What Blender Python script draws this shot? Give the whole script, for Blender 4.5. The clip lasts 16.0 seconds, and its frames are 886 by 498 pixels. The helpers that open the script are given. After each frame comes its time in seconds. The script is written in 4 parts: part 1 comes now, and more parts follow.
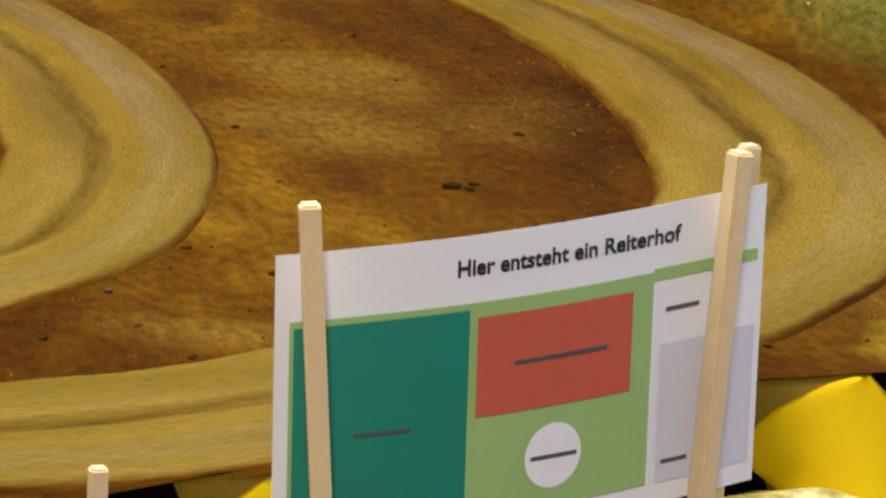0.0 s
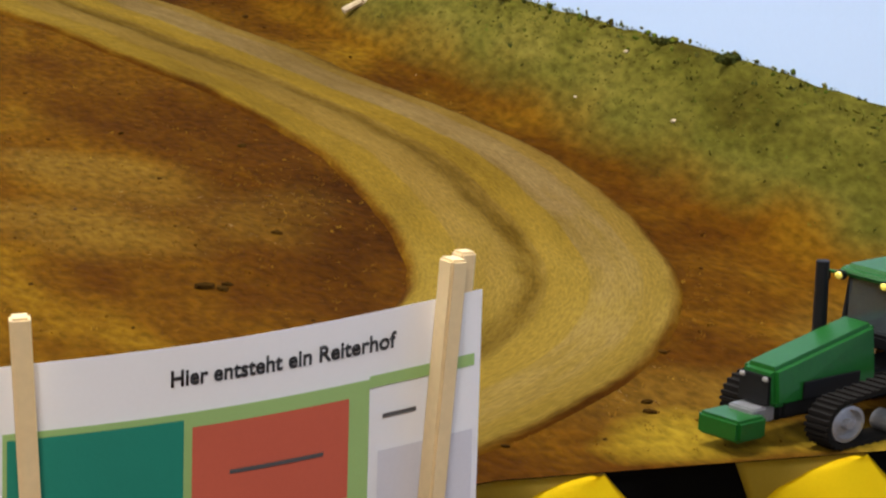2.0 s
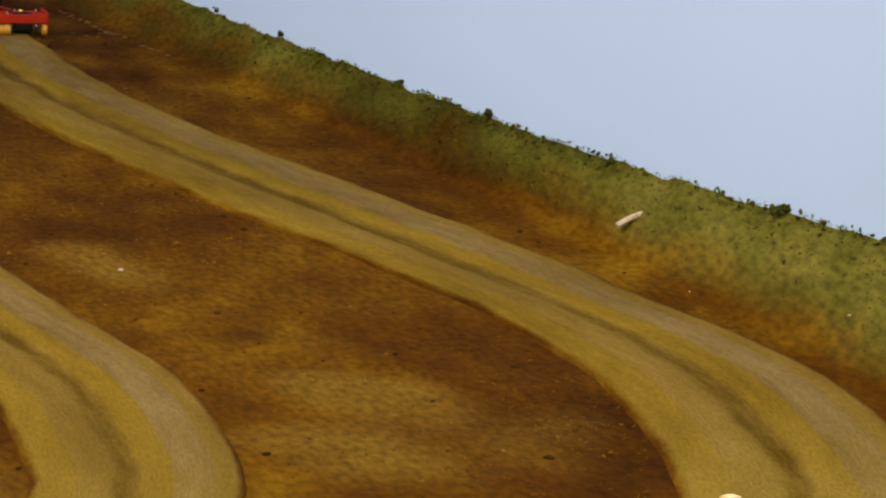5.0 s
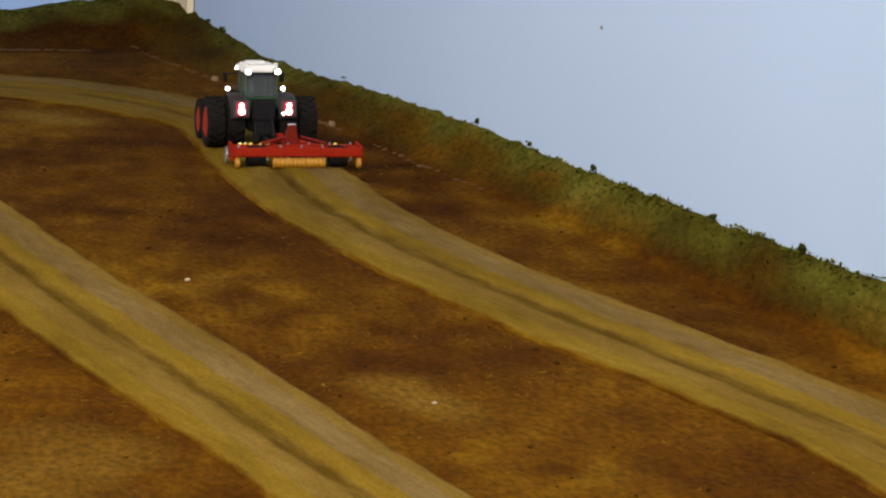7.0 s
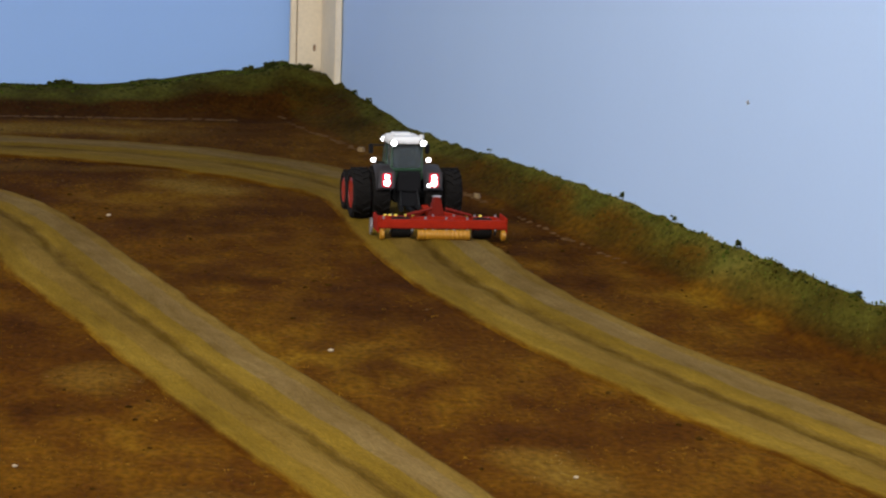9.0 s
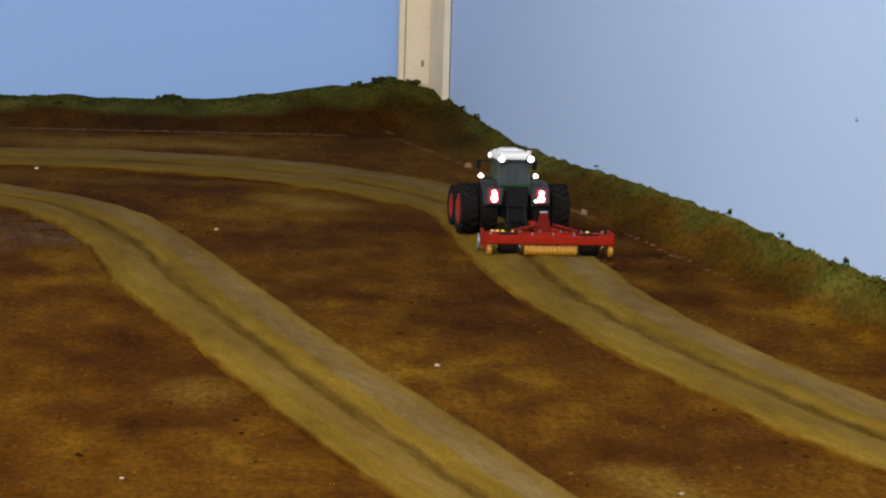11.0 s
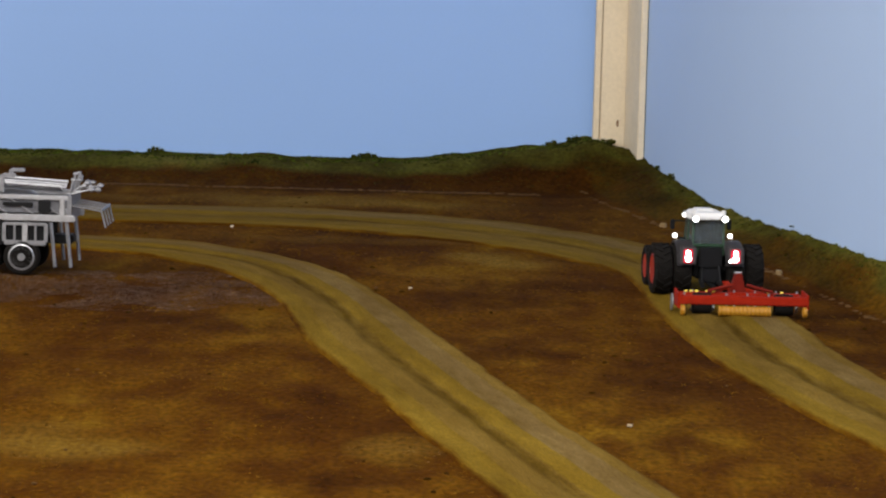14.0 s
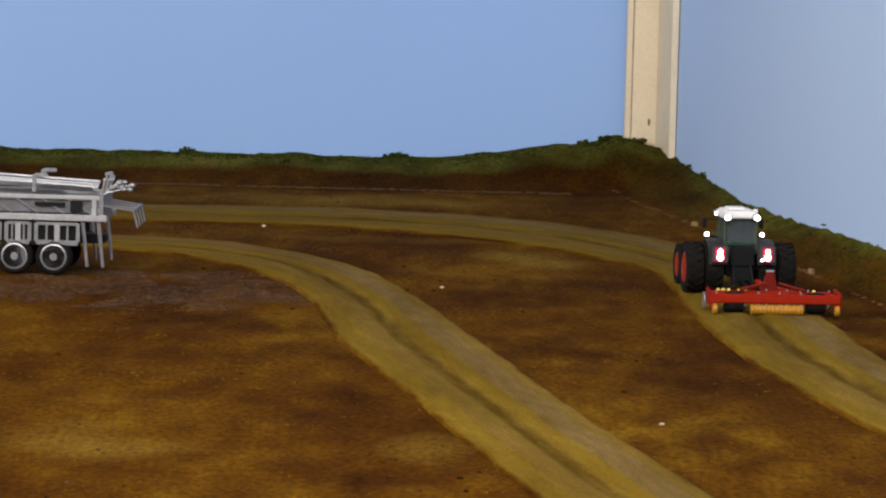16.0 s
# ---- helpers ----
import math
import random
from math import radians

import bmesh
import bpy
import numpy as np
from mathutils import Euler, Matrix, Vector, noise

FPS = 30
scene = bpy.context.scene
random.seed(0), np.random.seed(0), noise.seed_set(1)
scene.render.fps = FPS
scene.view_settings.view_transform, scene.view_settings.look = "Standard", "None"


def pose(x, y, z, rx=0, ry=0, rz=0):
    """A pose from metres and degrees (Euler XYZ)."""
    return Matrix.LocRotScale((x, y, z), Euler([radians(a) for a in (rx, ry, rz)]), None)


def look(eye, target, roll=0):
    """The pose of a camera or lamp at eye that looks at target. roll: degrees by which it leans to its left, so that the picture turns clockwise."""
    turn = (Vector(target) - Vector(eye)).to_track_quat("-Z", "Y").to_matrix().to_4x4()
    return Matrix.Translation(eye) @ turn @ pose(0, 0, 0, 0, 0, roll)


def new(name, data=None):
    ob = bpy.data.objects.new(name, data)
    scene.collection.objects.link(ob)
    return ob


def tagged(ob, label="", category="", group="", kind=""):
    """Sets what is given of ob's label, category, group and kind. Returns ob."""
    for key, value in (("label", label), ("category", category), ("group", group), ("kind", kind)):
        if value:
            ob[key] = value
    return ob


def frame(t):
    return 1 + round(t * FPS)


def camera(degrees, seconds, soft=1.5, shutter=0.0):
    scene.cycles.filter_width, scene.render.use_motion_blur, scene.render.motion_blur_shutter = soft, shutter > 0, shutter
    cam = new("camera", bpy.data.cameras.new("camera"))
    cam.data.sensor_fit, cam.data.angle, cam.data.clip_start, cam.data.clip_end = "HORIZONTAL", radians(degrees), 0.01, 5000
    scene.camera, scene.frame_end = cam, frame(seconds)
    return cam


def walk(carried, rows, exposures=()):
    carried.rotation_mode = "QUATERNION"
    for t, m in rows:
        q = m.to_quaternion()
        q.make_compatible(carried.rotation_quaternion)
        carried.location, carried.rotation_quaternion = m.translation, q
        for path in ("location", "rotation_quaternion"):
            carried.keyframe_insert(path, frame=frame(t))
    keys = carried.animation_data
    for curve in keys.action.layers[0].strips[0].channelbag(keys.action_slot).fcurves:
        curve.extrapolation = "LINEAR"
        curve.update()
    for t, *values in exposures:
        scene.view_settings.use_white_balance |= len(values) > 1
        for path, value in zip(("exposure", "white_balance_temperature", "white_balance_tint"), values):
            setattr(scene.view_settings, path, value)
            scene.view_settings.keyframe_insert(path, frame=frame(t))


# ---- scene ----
cam = camera(14.187, 16.0, soft=2.2, shutter=0.25)
walk(cam, [
    (0.0, pose(-0.0582, 0.0198, 0.5021, 75.601, -2.757, -14.472)),
    (0.5, pose(-0.0413, 0.0028, 0.4893, 75.243, -3.055, -14.454)),
    (1.0, pose(-0.0136, -0.0004, 0.4922, 75.465, -2.905, -16.188)),
    (1.5, pose(-0.0054, 0.0029, 0.5099, 76.391, -2.690, -17.319)),
    (2.0, pose(-0.0042, 0.0015, 0.5199, 76.949, -2.735, -17.010)),
    (2.5, pose(0.0039, 0.0017, 0.5329, 77.754, -2.430, -16.945)),
    (3.0, pose(0.0006, -0.0010, 0.5476, 78.145, -1.793, -15.484)),
    (3.2, pose(0.0023, 0.0000, 0.5512, 78.602, -1.592, -15.615)),
    (5.3, pose(0.0017, 0.0001, 0.5477, 79.934, -1.432, -11.777)),
    (5.5, pose(0.0015, -0.0001, 0.5473, 80.138, -1.249, -11.269)),
    (6.0, pose(-0.0001, 0.0004, 0.5491, 80.621, -1.246, -10.025)),
    (6.5, pose(-0.0041, 0.0008, 0.5500, 81.521, -1.029, -7.800)),
    (7.0, pose(-0.0027, 0.0002, 0.5503, 81.721, -1.184, -7.642)),
    (7.5, pose(-0.0011, 0.0001, 0.5491, 81.239, -1.183, -7.595)),
    (8.0, pose(-0.0014, -0.0003, 0.5501, 81.608, -1.012, -6.868)),
    (8.5, pose(-0.0027, -0.0001, 0.5509, 81.980, -1.118, -5.821)),
    (9.0, pose(-0.0023, 0.0016, 0.5511, 82.821, -1.550, -5.251)),
    (9.5, pose(-0.0024, -0.0002, 0.5509, 82.781, -1.518, -4.578)),
    (9.7, pose(-0.0027, -0.0007, 0.5502, 82.829, -1.569, -4.146)),
    (11.8, pose(0.0001, 0.0004, 0.5507, 83.438, -1.894, -3.024)),
    (12.0, pose(0.0011, 0.0009, 0.5501, 83.590, -2.017, -2.789)),
    (12.5, pose(0.0005, 0.0005, 0.5507, 83.594, -1.970, -2.650)),
    (13.0, pose(0.0015, -0.0001, 0.5499, 83.464, -1.800, -2.013)),
    (13.5, pose(-0.0001, 0.0002, 0.5514, 83.402, -1.834, -1.049)),
    (14.0, pose(0.0005, -0.0005, 0.5505, 83.904, -1.561, -0.340)),
    (14.5, pose(0.0012, -0.0004, 0.5504, 83.738, -1.684, -0.169)),
    (15.0, pose(0.0011, 0.0001, 0.5508, 83.802, -1.567, 0.109)),
    (15.5, pose(0.0018, -0.0007, 0.5500, 83.816, -1.622, 0.208)),
    (16.0, pose(0.0000, -0.0000, 0.5500, 83.883, -1.392, 0.149)),
], exposures=[(0.0, 0.0, 6500, 10), (1.5, 0.0, 6500, 10), (3.0, -0.31, 6700, 10), (5.5, -0.43, 7150, 10), (8.0, -0.45, 6800, 10), (9.0, -0.48, 6300, 10), (12.5, -0.46, 6450, 10), (16.0, -0.38, 6600, 10)])

# ---- light: unseen area lamps, added to light the field, sign and boards ----
world = bpy.data.worlds.new("hall_air")
scene.world = world
world.use_nodes = True
world.node_tree.nodes["Background"].inputs["Color"].default_value = (1.0, 0.97, 0.93, 1)
world.node_tree.nodes["Background"].inputs["Strength"].default_value = 0.03


def unseen_lamp(eye, target, watts, sx=1.4, sy=0.7, colour=(1.0, 0.97, 0.93)):
    data = bpy.data.lights.new("lamp_light", "AREA")
    data.shape, data.size, data.size_y = "RECTANGLE", sx, sy
    data.energy, data.color = watts, colour
    ob = new("lamp_light", data)
    ob.matrix_world = look(eye, target)
    return ob


unseen_lamp((-0.9, -2.2, 2.1), (0.3, 4.0, 0.2), 100)
unseen_lamp((0.2, 1.8, 2.3), (0.25, 2.2, 0.0), 92)
# Added low on the left to brighten the side board.
unseen_lamp((-2.6, 3.6, 1.5), (0.6, 5.2, 0.35), 60, 0.8, 1.4)
unseen_lamp((-1.3, 2.4, 1.9), (0.0, 6.4, 0.5), 54)


# ---- small helpers ----
def mesh_of(name, bm, mat, smooth=False):
    me = bpy.data.meshes.new(name)
    bm.to_mesh(me)
    bm.free()
    for m in (mat if isinstance(mat, (list, tuple)) else [mat]):
        me.materials.append(m)
    if smooth:
        me.polygons.foreach_set("use_smooth", [True] * len(me.polygons))
    return me


def part(name, bm, mat, parent, label="", smooth=False):
    ob = new(name, mesh_of(name, bm, mat, smooth))
    ob.parent = parent
    if label:
        ob["label"] = label
    return ob


def thing(name, label, category, m=None, group="", kind=""):
    ob = new(name)
    ob.empty_display_size = 0.02
    if m is not None:
        ob.matrix_world = m
    return tagged(ob, label, category, group, kind)


def single(name, bm, mat, label="", category="", group="", kind="", m=None, smooth=False):
    ob = new(name, mesh_of(name, bm, mat, smooth))
    if m is not None:
        ob.matrix_world = m
    return tagged(ob, label, category, group, kind)


def box(bm, c, s, m=None, bevel=0.0, taper=(1, 1), shift=(0, 0)):
    """A box of centre c and size s; its top is scaled by taper and moved by shift."""
    vs = []
    for dz in (-0.5, 0.5):
        for dx, dy in ((-0.5, -0.5), (0.5, -0.5), (0.5, 0.5), (-0.5, 0.5)):
            k = (1, 1) if dz < 0 else taper
            o = (0, 0) if dz < 0 else shift
            p = Vector((c[0] + dx * s[0] * k[0] + o[0], c[1] + dy * s[1] * k[1] + o[1], c[2] + dz * s[2]))
            vs.append(bm.verts.new(m @ p if m else p))
    fs = [bm.faces.new([vs[i] for i in f]) for f in
          ((3, 2, 1, 0), (4, 5, 6, 7), (0, 1, 5, 4), (1, 2, 6, 5), (2, 3, 7, 6), (3, 0, 4, 7))]
    if bevel:
        es = list({e for f in fs for e in f.edges})
        bmesh.ops.bevel(bm, geom=es, offset=bevel, segments=2, affect="EDGES", clamp_overlap=True)
    return bm


def boxes(*items):
    bm = bmesh.new()
    for it in items:
        box(bm, *it[:2], **(it[2] if len(it) > 2 else {}))
    return bm


def tube(bm, a, b, r, n=8, r2=None):
    """A rod from a to b."""
    a, b = Vector(a), Vector(b)
    d = b - a
    m = Matrix.Translation((a + b) / 2) @ d.to_track_quat("Z", "Y").to_matrix().to_4x4()
    bmesh.ops.create_cone(bm, cap_ends=True, segments=n, radius1=r, radius2=r if r2 is None else r2, depth=d.length, matrix=m)
    return bm


def rod(a, b, r, n=8, r2=None):
    return tube(bmesh.new(), a, b, r, n, r2)


def lathe(bm, profile, n=32, axis="X", at=(0, 0, 0)):
    """Turns (radius, along) pairs round an axis."""
    rings = []
    for r, h in profile:
        ring = []
        for i in range(n):
            a = 2 * math.pi * i / n
            u, v = r * math.cos(a), r * math.sin(a)
            p = (h, u, v) if axis == "X" else (u, h, v) if axis == "Y" else (u, v, h)
            ring.append(bm.verts.new((p[0] + at[0], p[1] + at[1], p[2] + at[2])))
        rings.append(ring)
    for a, b in zip(rings, rings[1:]):
        for i in range(n):
            bm.faces.new((a[i], a[(i + 1) % n], b[(i + 1) % n], b[i]))
    for ring, flip in ((rings[0], True), (rings[-1], False)):
        bm.faces.new(ring[::-1] if flip else ring)
    bmesh.ops.recalc_face_normals(bm, faces=bm.faces[:])
    return bm


# ---- materials ----
def material(name, colour, rough=0.6, metal=0.0, spread=0.15, scale=60.0, fine=0.1, fine_scale=600.0, bump=0.1, bump_dist=0.001, emit=0.0, coat=0.0, spec=0.5):
    """A surface with colour variation at two scales and fine relief."""
    mat = bpy.data.materials.new(name)
    mat.use_nodes = True
    nt = mat.node_tree
    b = nt.nodes["Principled BSDF"]
    b.inputs["Roughness"].default_value, b.inputs["Metallic"].default_value = rough, metal
    b.inputs["Coat Weight"].default_value = coat
    b.inputs["Specular IOR Level"].default_value = spec
    pos = nt.nodes.new("ShaderNodeNewGeometry")
    big, small = nt.nodes.new("ShaderNodeTexNoise"), nt.nodes.new("ShaderNodeTexNoise")
    for n, s in ((big, scale), (small, fine_scale)):
        n.inputs["Scale"].default_value, n.inputs["Detail"].default_value = s, 5
        nt.links.new(pos.outputs["Position"], n.inputs["Vector"])
    dark = [c * (1 - spread) for c in colour]
    light = [min(1, c * (1 + spread)) for c in colour]
    ramp = nt.nodes.new("ShaderNodeMix")
    ramp.data_type = "RGBA"
    ramp.inputs["A"].default_value, ramp.inputs["B"].default_value = (*dark, 1), (*light, 1)
    nt.links.new(big.outputs["Fac"], ramp.inputs["Factor"])
    grain = nt.nodes.new("ShaderNodeHueSaturation")
    mr = nt.nodes.new("ShaderNodeMapRange")
    mr.inputs["To Min"].default_value, mr.inputs["To Max"].default_value = 1 - fine * 2, 1 + fine * 2
    nt.links.new(small.outputs["Fac"], mr.inputs["Value"])
    nt.links.new(mr.outputs["Result"], grain.inputs["Value"])
    nt.links.new(ramp.outputs["Result"], grain.inputs["Color"])
    nt.links.new(grain.outputs["Color"], b.inputs["Base Color"])
    if bump:
        bn = nt.nodes.new("ShaderNodeBump")
        bn.inputs["Strength"].default_value, bn.inputs["Distance"].default_value = bump, bump_dist
        nt.links.new(small.outputs["Fac"], bn.inputs["Height"])
        nt.links.new(bn.outputs["Normal"], b.inputs["Normal"])
    if emit:
        b.inputs["Emission Color"].default_value = (*colour, 1)
        b.inputs["Emission Strength"].default_value = emit
    return mat


def ground_material(name, stops, scale=5.0, stretch=(1, 1, 1), fine=0.35, fine_scale=90.0, uv=False, bump=0.6, layers=()):
    """Soil and fibre flock: patches of several colours, finer mottling and grain."""
    mat = bpy.data.materials.new(name)
    mat.use_nodes = True
    nt = mat.node_tree
    b = nt.nodes["Principled BSDF"]
    b.inputs["Roughness"].default_value = 0.95
    b.inputs["Specular IOR Level"].default_value = 0.02
    if uv:
        src = nt.nodes.new("ShaderNodeUVMap").outputs["UV"]
    else:
        src = nt.nodes.new("ShaderNodeNewGeometry").outputs["Position"]
    mp = nt.nodes.new("ShaderNodeMapping")
    mp.inputs["Scale"].default_value = stretch
    nt.links.new(src, mp.inputs["Vector"])
    noises = []
    for s, d in ((scale, 6), (scale * 5, 5), (fine_scale, 4)):
        n = nt.nodes.new("ShaderNodeTexNoise")
        n.inputs["Scale"].default_value, n.inputs["Detail"].default_value = s, d
        nt.links.new(mp.outputs["Vector"], n.inputs["Vector"])
        noises.append(n)
    mix = nt.nodes.new("ShaderNodeMix")
    mix.inputs["Factor"].default_value = 0.38
    nt.links.new(noises[0].outputs["Fac"], mix.inputs["A"])
    nt.links.new(noises[1].outputs["Fac"], mix.inputs["B"])
    ramp = nt.nodes.new("ShaderNodeValToRGB")
    el = ramp.color_ramp.elements
    while len(el) < len(stops):
        el.new(0.5)
    for e, (p, c) in zip(el, stops):
        e.position, e.color = p, (*c, 1)
    nt.links.new(mix.outputs["Result"], ramp.inputs["Fac"])
    colour = ramp.outputs["Color"]
    for layer, tones in layers:
        other = nt.nodes.new("ShaderNodeValToRGB")
        el = other.color_ramp.elements
        while len(el) < len(tones):
            el.new(0.5)
        for e, (p, c) in zip(el, tones):
            e.position, e.color = p, (*c, 1)
        nt.links.new(mix.outputs["Result"], other.inputs["Fac"])
        mask = nt.nodes.new("ShaderNodeAttribute")
        mask.attribute_name = layer
        rag = nt.nodes.new("ShaderNodeMath")
        rag.operation = "MULTIPLY_ADD"
        rag.inputs[1].default_value, rag.use_clamp = 1.6, True
        off = nt.nodes.new("ShaderNodeMath")
        off.operation = "SUBTRACT"
        off.inputs[0].default_value = 0.2
        nt.links.new(noises[1].outputs["Fac"], off.inputs[1])
        nt.links.new(mask.outputs["Fac"], rag.inputs[0])
        nt.links.new(off.outputs[0], rag.inputs[2])
        both = nt.nodes.new("ShaderNodeMix")
        both.data_type = "RGBA"
        nt.links.new(rag.outputs[0], both.inputs["Factor"])
        nt.links.new(colour, both.inputs["A"])
        nt.links.new(other.outputs["Color"], both.inputs["B"])
        colour = both.outputs["Result"]
    hs = nt.nodes.new("ShaderNodeHueSaturation")
    mr = nt.nodes.new("ShaderNodeMapRange")
    mr.inputs["From Min"].default_value, mr.inputs["From Max"].default_value = 0.3, 0.7
    mr.inputs["To Min"].default_value, mr.inputs["To Max"].default_value = 1 - fine, 1 + fine
    nt.links.new(noises[2].outputs["Fac"], mr.inputs["Value"])
    nt.links.new(mr.outputs["Result"], hs.inputs["Value"])
    nt.links.new(colour, hs.inputs["Color"])
    nt.links.new(hs.outputs["Color"], b.inputs["Base Color"])
    bn = nt.nodes.new("ShaderNodeBump")
    bn.inputs["Strength"].default_value, bn.inputs["Distance"].default_value = bump, 0.002
    nt.links.new(noises[2].outputs["Fac"], bn.inputs["Height"])
    nt.links.new(bn.outputs["Normal"], b.inputs["Normal"])
    return mat


TURF_STOPS = [(0.34, (0.026, 0.018, 0.003)), (0.44, (0.046, 0.037, 0.005)), (0.52, (0.071, 0.065, 0.009)), (0.60, (0.103, 0.090, 0.015)), (0.70, (0.160, 0.130, 0.024))]
SOIL_STOPS = [(0.34, (0.032, 0.0098, 0.0007)), (0.45, (0.056, 0.0190, 0.0011)), (0.55, (0.087, 0.0350, 0.0018)), (0.67, (0.152, 0.077, 0.0045))]
DRY_STOPS = [(0.34, (0.075, 0.032, 0.0030)), (0.45, (0.115, 0.058, 0.0065)), (0.55, (0.150, 0.086, 0.012)), (0.67, (0.21, 0.135, 0.026))]
BRIGHT_SAND = [(0.34, (0.16, 0.095, 0.007)), (0.5, (0.26, 0.175, 0.013)), (0.66, (0.38, 0.28, 0.03))]
DARK_SOIL_STOPS = [(0.34, (0.016, 0.0048, 0.0005)), (0.45, (0.032, 0.0100, 0.0007)), (0.55, (0.050, 0.0175, 0.0011)), (0.67, (0.078, 0.0330, 0.0022))]
SOIL = ground_material("soil_flock", SOIL_STOPS, scale=3.8, stretch=(1.0, 0.42, 1.0), fine=0.34, fine_scale=150.0, bump=0.9, layers=(("dry", DRY_STOPS), ("dark_soil", DARK_SOIL_STOPS), ("turf", TURF_STOPS), ("sand", BRIGHT_SAND)))
RUT_STOPS = [(0.34, (0.052, 0.027, 0.0022)), (0.5, (0.078, 0.043, 0.0042)), (0.66, (0.112, 0.067, 0.0080))]
# Lane tones with the stronger light at the field's front put into the colour.
FRONT_LIT_STOPS = [(0.3, (0.135, 0.088, 0.011)), (0.5, (0.190, 0.128, 0.020)), (0.7, (0.25, 0.172, 0.034))]
LANE_LAYERS = (("bright", FRONT_LIT_STOPS), ("rut", RUT_STOPS), ("turf", SOIL_STOPS))
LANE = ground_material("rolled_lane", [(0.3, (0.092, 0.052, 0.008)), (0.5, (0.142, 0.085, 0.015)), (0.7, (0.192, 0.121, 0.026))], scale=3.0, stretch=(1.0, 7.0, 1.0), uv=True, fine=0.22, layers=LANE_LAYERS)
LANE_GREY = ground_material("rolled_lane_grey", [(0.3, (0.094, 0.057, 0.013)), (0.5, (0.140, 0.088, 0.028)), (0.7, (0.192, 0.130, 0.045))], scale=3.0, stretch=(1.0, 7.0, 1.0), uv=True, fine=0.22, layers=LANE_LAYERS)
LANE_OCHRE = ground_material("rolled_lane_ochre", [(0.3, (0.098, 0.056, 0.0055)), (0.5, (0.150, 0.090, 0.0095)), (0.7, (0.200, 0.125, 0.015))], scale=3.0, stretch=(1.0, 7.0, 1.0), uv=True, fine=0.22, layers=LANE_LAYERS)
BANK = ground_material("bank_turf", TURF_STOPS, scale=3.5)
SAND_STOPS = [(0.36, (0.10, 0.06, 0.012)), (0.46, (0.28, 0.22, 0.05)), (0.54, (0.50, 0.44, 0.18)), (0.64, (0.70, 0.66, 0.42))]
EARTH = ground_material("dark_earth", [(0.3, (0.05, 0.020, 0.007)), (0.55, (0.09, 0.038, 0.014)), (0.75, (0.15, 0.075, 0.030))], scale=9.0, layers=(("turf", SAND_STOPS),))
GREY_SOIL = ground_material("grey_brown_soil", [(0.3, (0.072, 0.042, 0.028)), (0.55, (0.120, 0.076, 0.054)), (0.75, (0.175, 0.122, 0.090))], scale=9.0)
CLOD = ground_material("damp_clod", [(0.3, (0.022, 0.010, 0.002)), (0.5, (0.038, 0.018, 0.003)), (0.7, (0.060, 0.030, 0.005))], scale=20.0)
LEAF = ground_material("flock_leaf", [(0.3, (0.024, 0.032, 0.004)), (0.5, (0.064, 0.086, 0.010)), (0.7, (0.13, 0.15, 0.02))], scale=4.0)
LEAF_DARK = ground_material("dark_flock", [(0.3, (0.010, 0.014, 0.004)), (0.5, (0.03, 0.035, 0.008)), (0.7, (0.07, 0.06, 0.012))], scale=11.0)
STRAW = ground_material("straw_fibre", [(0.3, (0.070, 0.030, 0.004)), (0.5, (0.13, 0.063, 0.008)), (0.7, (0.24, 0.14, 0.016))], scale=7.0)
SKY_BACK = material("sky_paint_blue", (0.33, 0.52, 0.92), 0.75, spread=0.04, scale=2.0, fine=0.01, fine_scale=200, bump=0.02)
SKY_SIDE = material("sky_paint_pale", (0.48, 0.64, 0.94), 0.75, spread=0.04, scale=2.0, fine=0.01, fine_scale=200, bump=0.02)
PLASTER = material("hall_plaster", (0.34, 0.32, 0.29), 0.9, spread=0.06, scale=2.0, fine=0.03, fine_scale=80)
CONCRETE = material("hall_floor_grey", (0.25, 0.24, 0.22), 0.8, spread=0.15, scale=3.0, fine=0.06, fine_scale=120)
BLACK_RUBBER = material("black_rubber", (0.009, 0.0075, 0.0065), 0.9, spec=0.15, spread=0.3, scale=90, fine=0.15)
DARK = material("dark_casting", (0.007, 0.007, 0.008), 0.6, spec=0.2, spread=0.2, scale=120)
RIM_RED = material("rim_red_paint", (0.36, 0.024, 0.010), 0.4, spread=0.1, scale=120, coat=0.2)
RED = material("implement_red_paint", (0.31, 0.016, 0.004), 0.6, spread=0.3, scale=140, fine=0.14, spec=0.1)
RED_DARK = material("dull_red_paint", (0.16, 0.012, 0.006), 0.6, spread=0.25, scale=140, fine=0.12, spec=0.1)
YELLOW = material("roller_yellow", (0.42, 0.19, 0.012), 0.4, spread=0.15, scale=140)
GREEN = material("dark_green_paint", (0.022, 0.055, 0.026), 0.35, spread=0.15, scale=110, coat=0.3)
GREEN_BRIGHT = material("bright_green_paint", (0.006, 0.085, 0.010), 0.42, spread=0.15, scale=110, coat=0.12, spec=0.3)
WHITE = material("white_plastic", (0.8, 0.78, 0.76), 0.4, spread=0.04, scale=140, fine=0.03)
GREY = material("fender_grey", (0.070, 0.064, 0.068), 0.4, spread=0.12, scale=140)
SILVER = material("silver_metal", (0.55, 0.55, 0.57), 0.38, metal=0.6, spread=0.3, scale=150, fine=0.08)
STEEL = material("steel_grey", (0.30, 0.30, 0.32), 0.4, metal=0.5, spread=0.25, scale=150, fine=0.1)
STEEL_DULL = material("dull_steel", (0.15, 0.15, 0.165), 0.55, metal=0.3, spread=0.4, scale=110, fine=0.2)
TARNISHED = material("tarnished_silver", (0.33, 0.33, 0.35), 0.4, metal=0.6, spread=0.35, scale=120, fine=0.2)
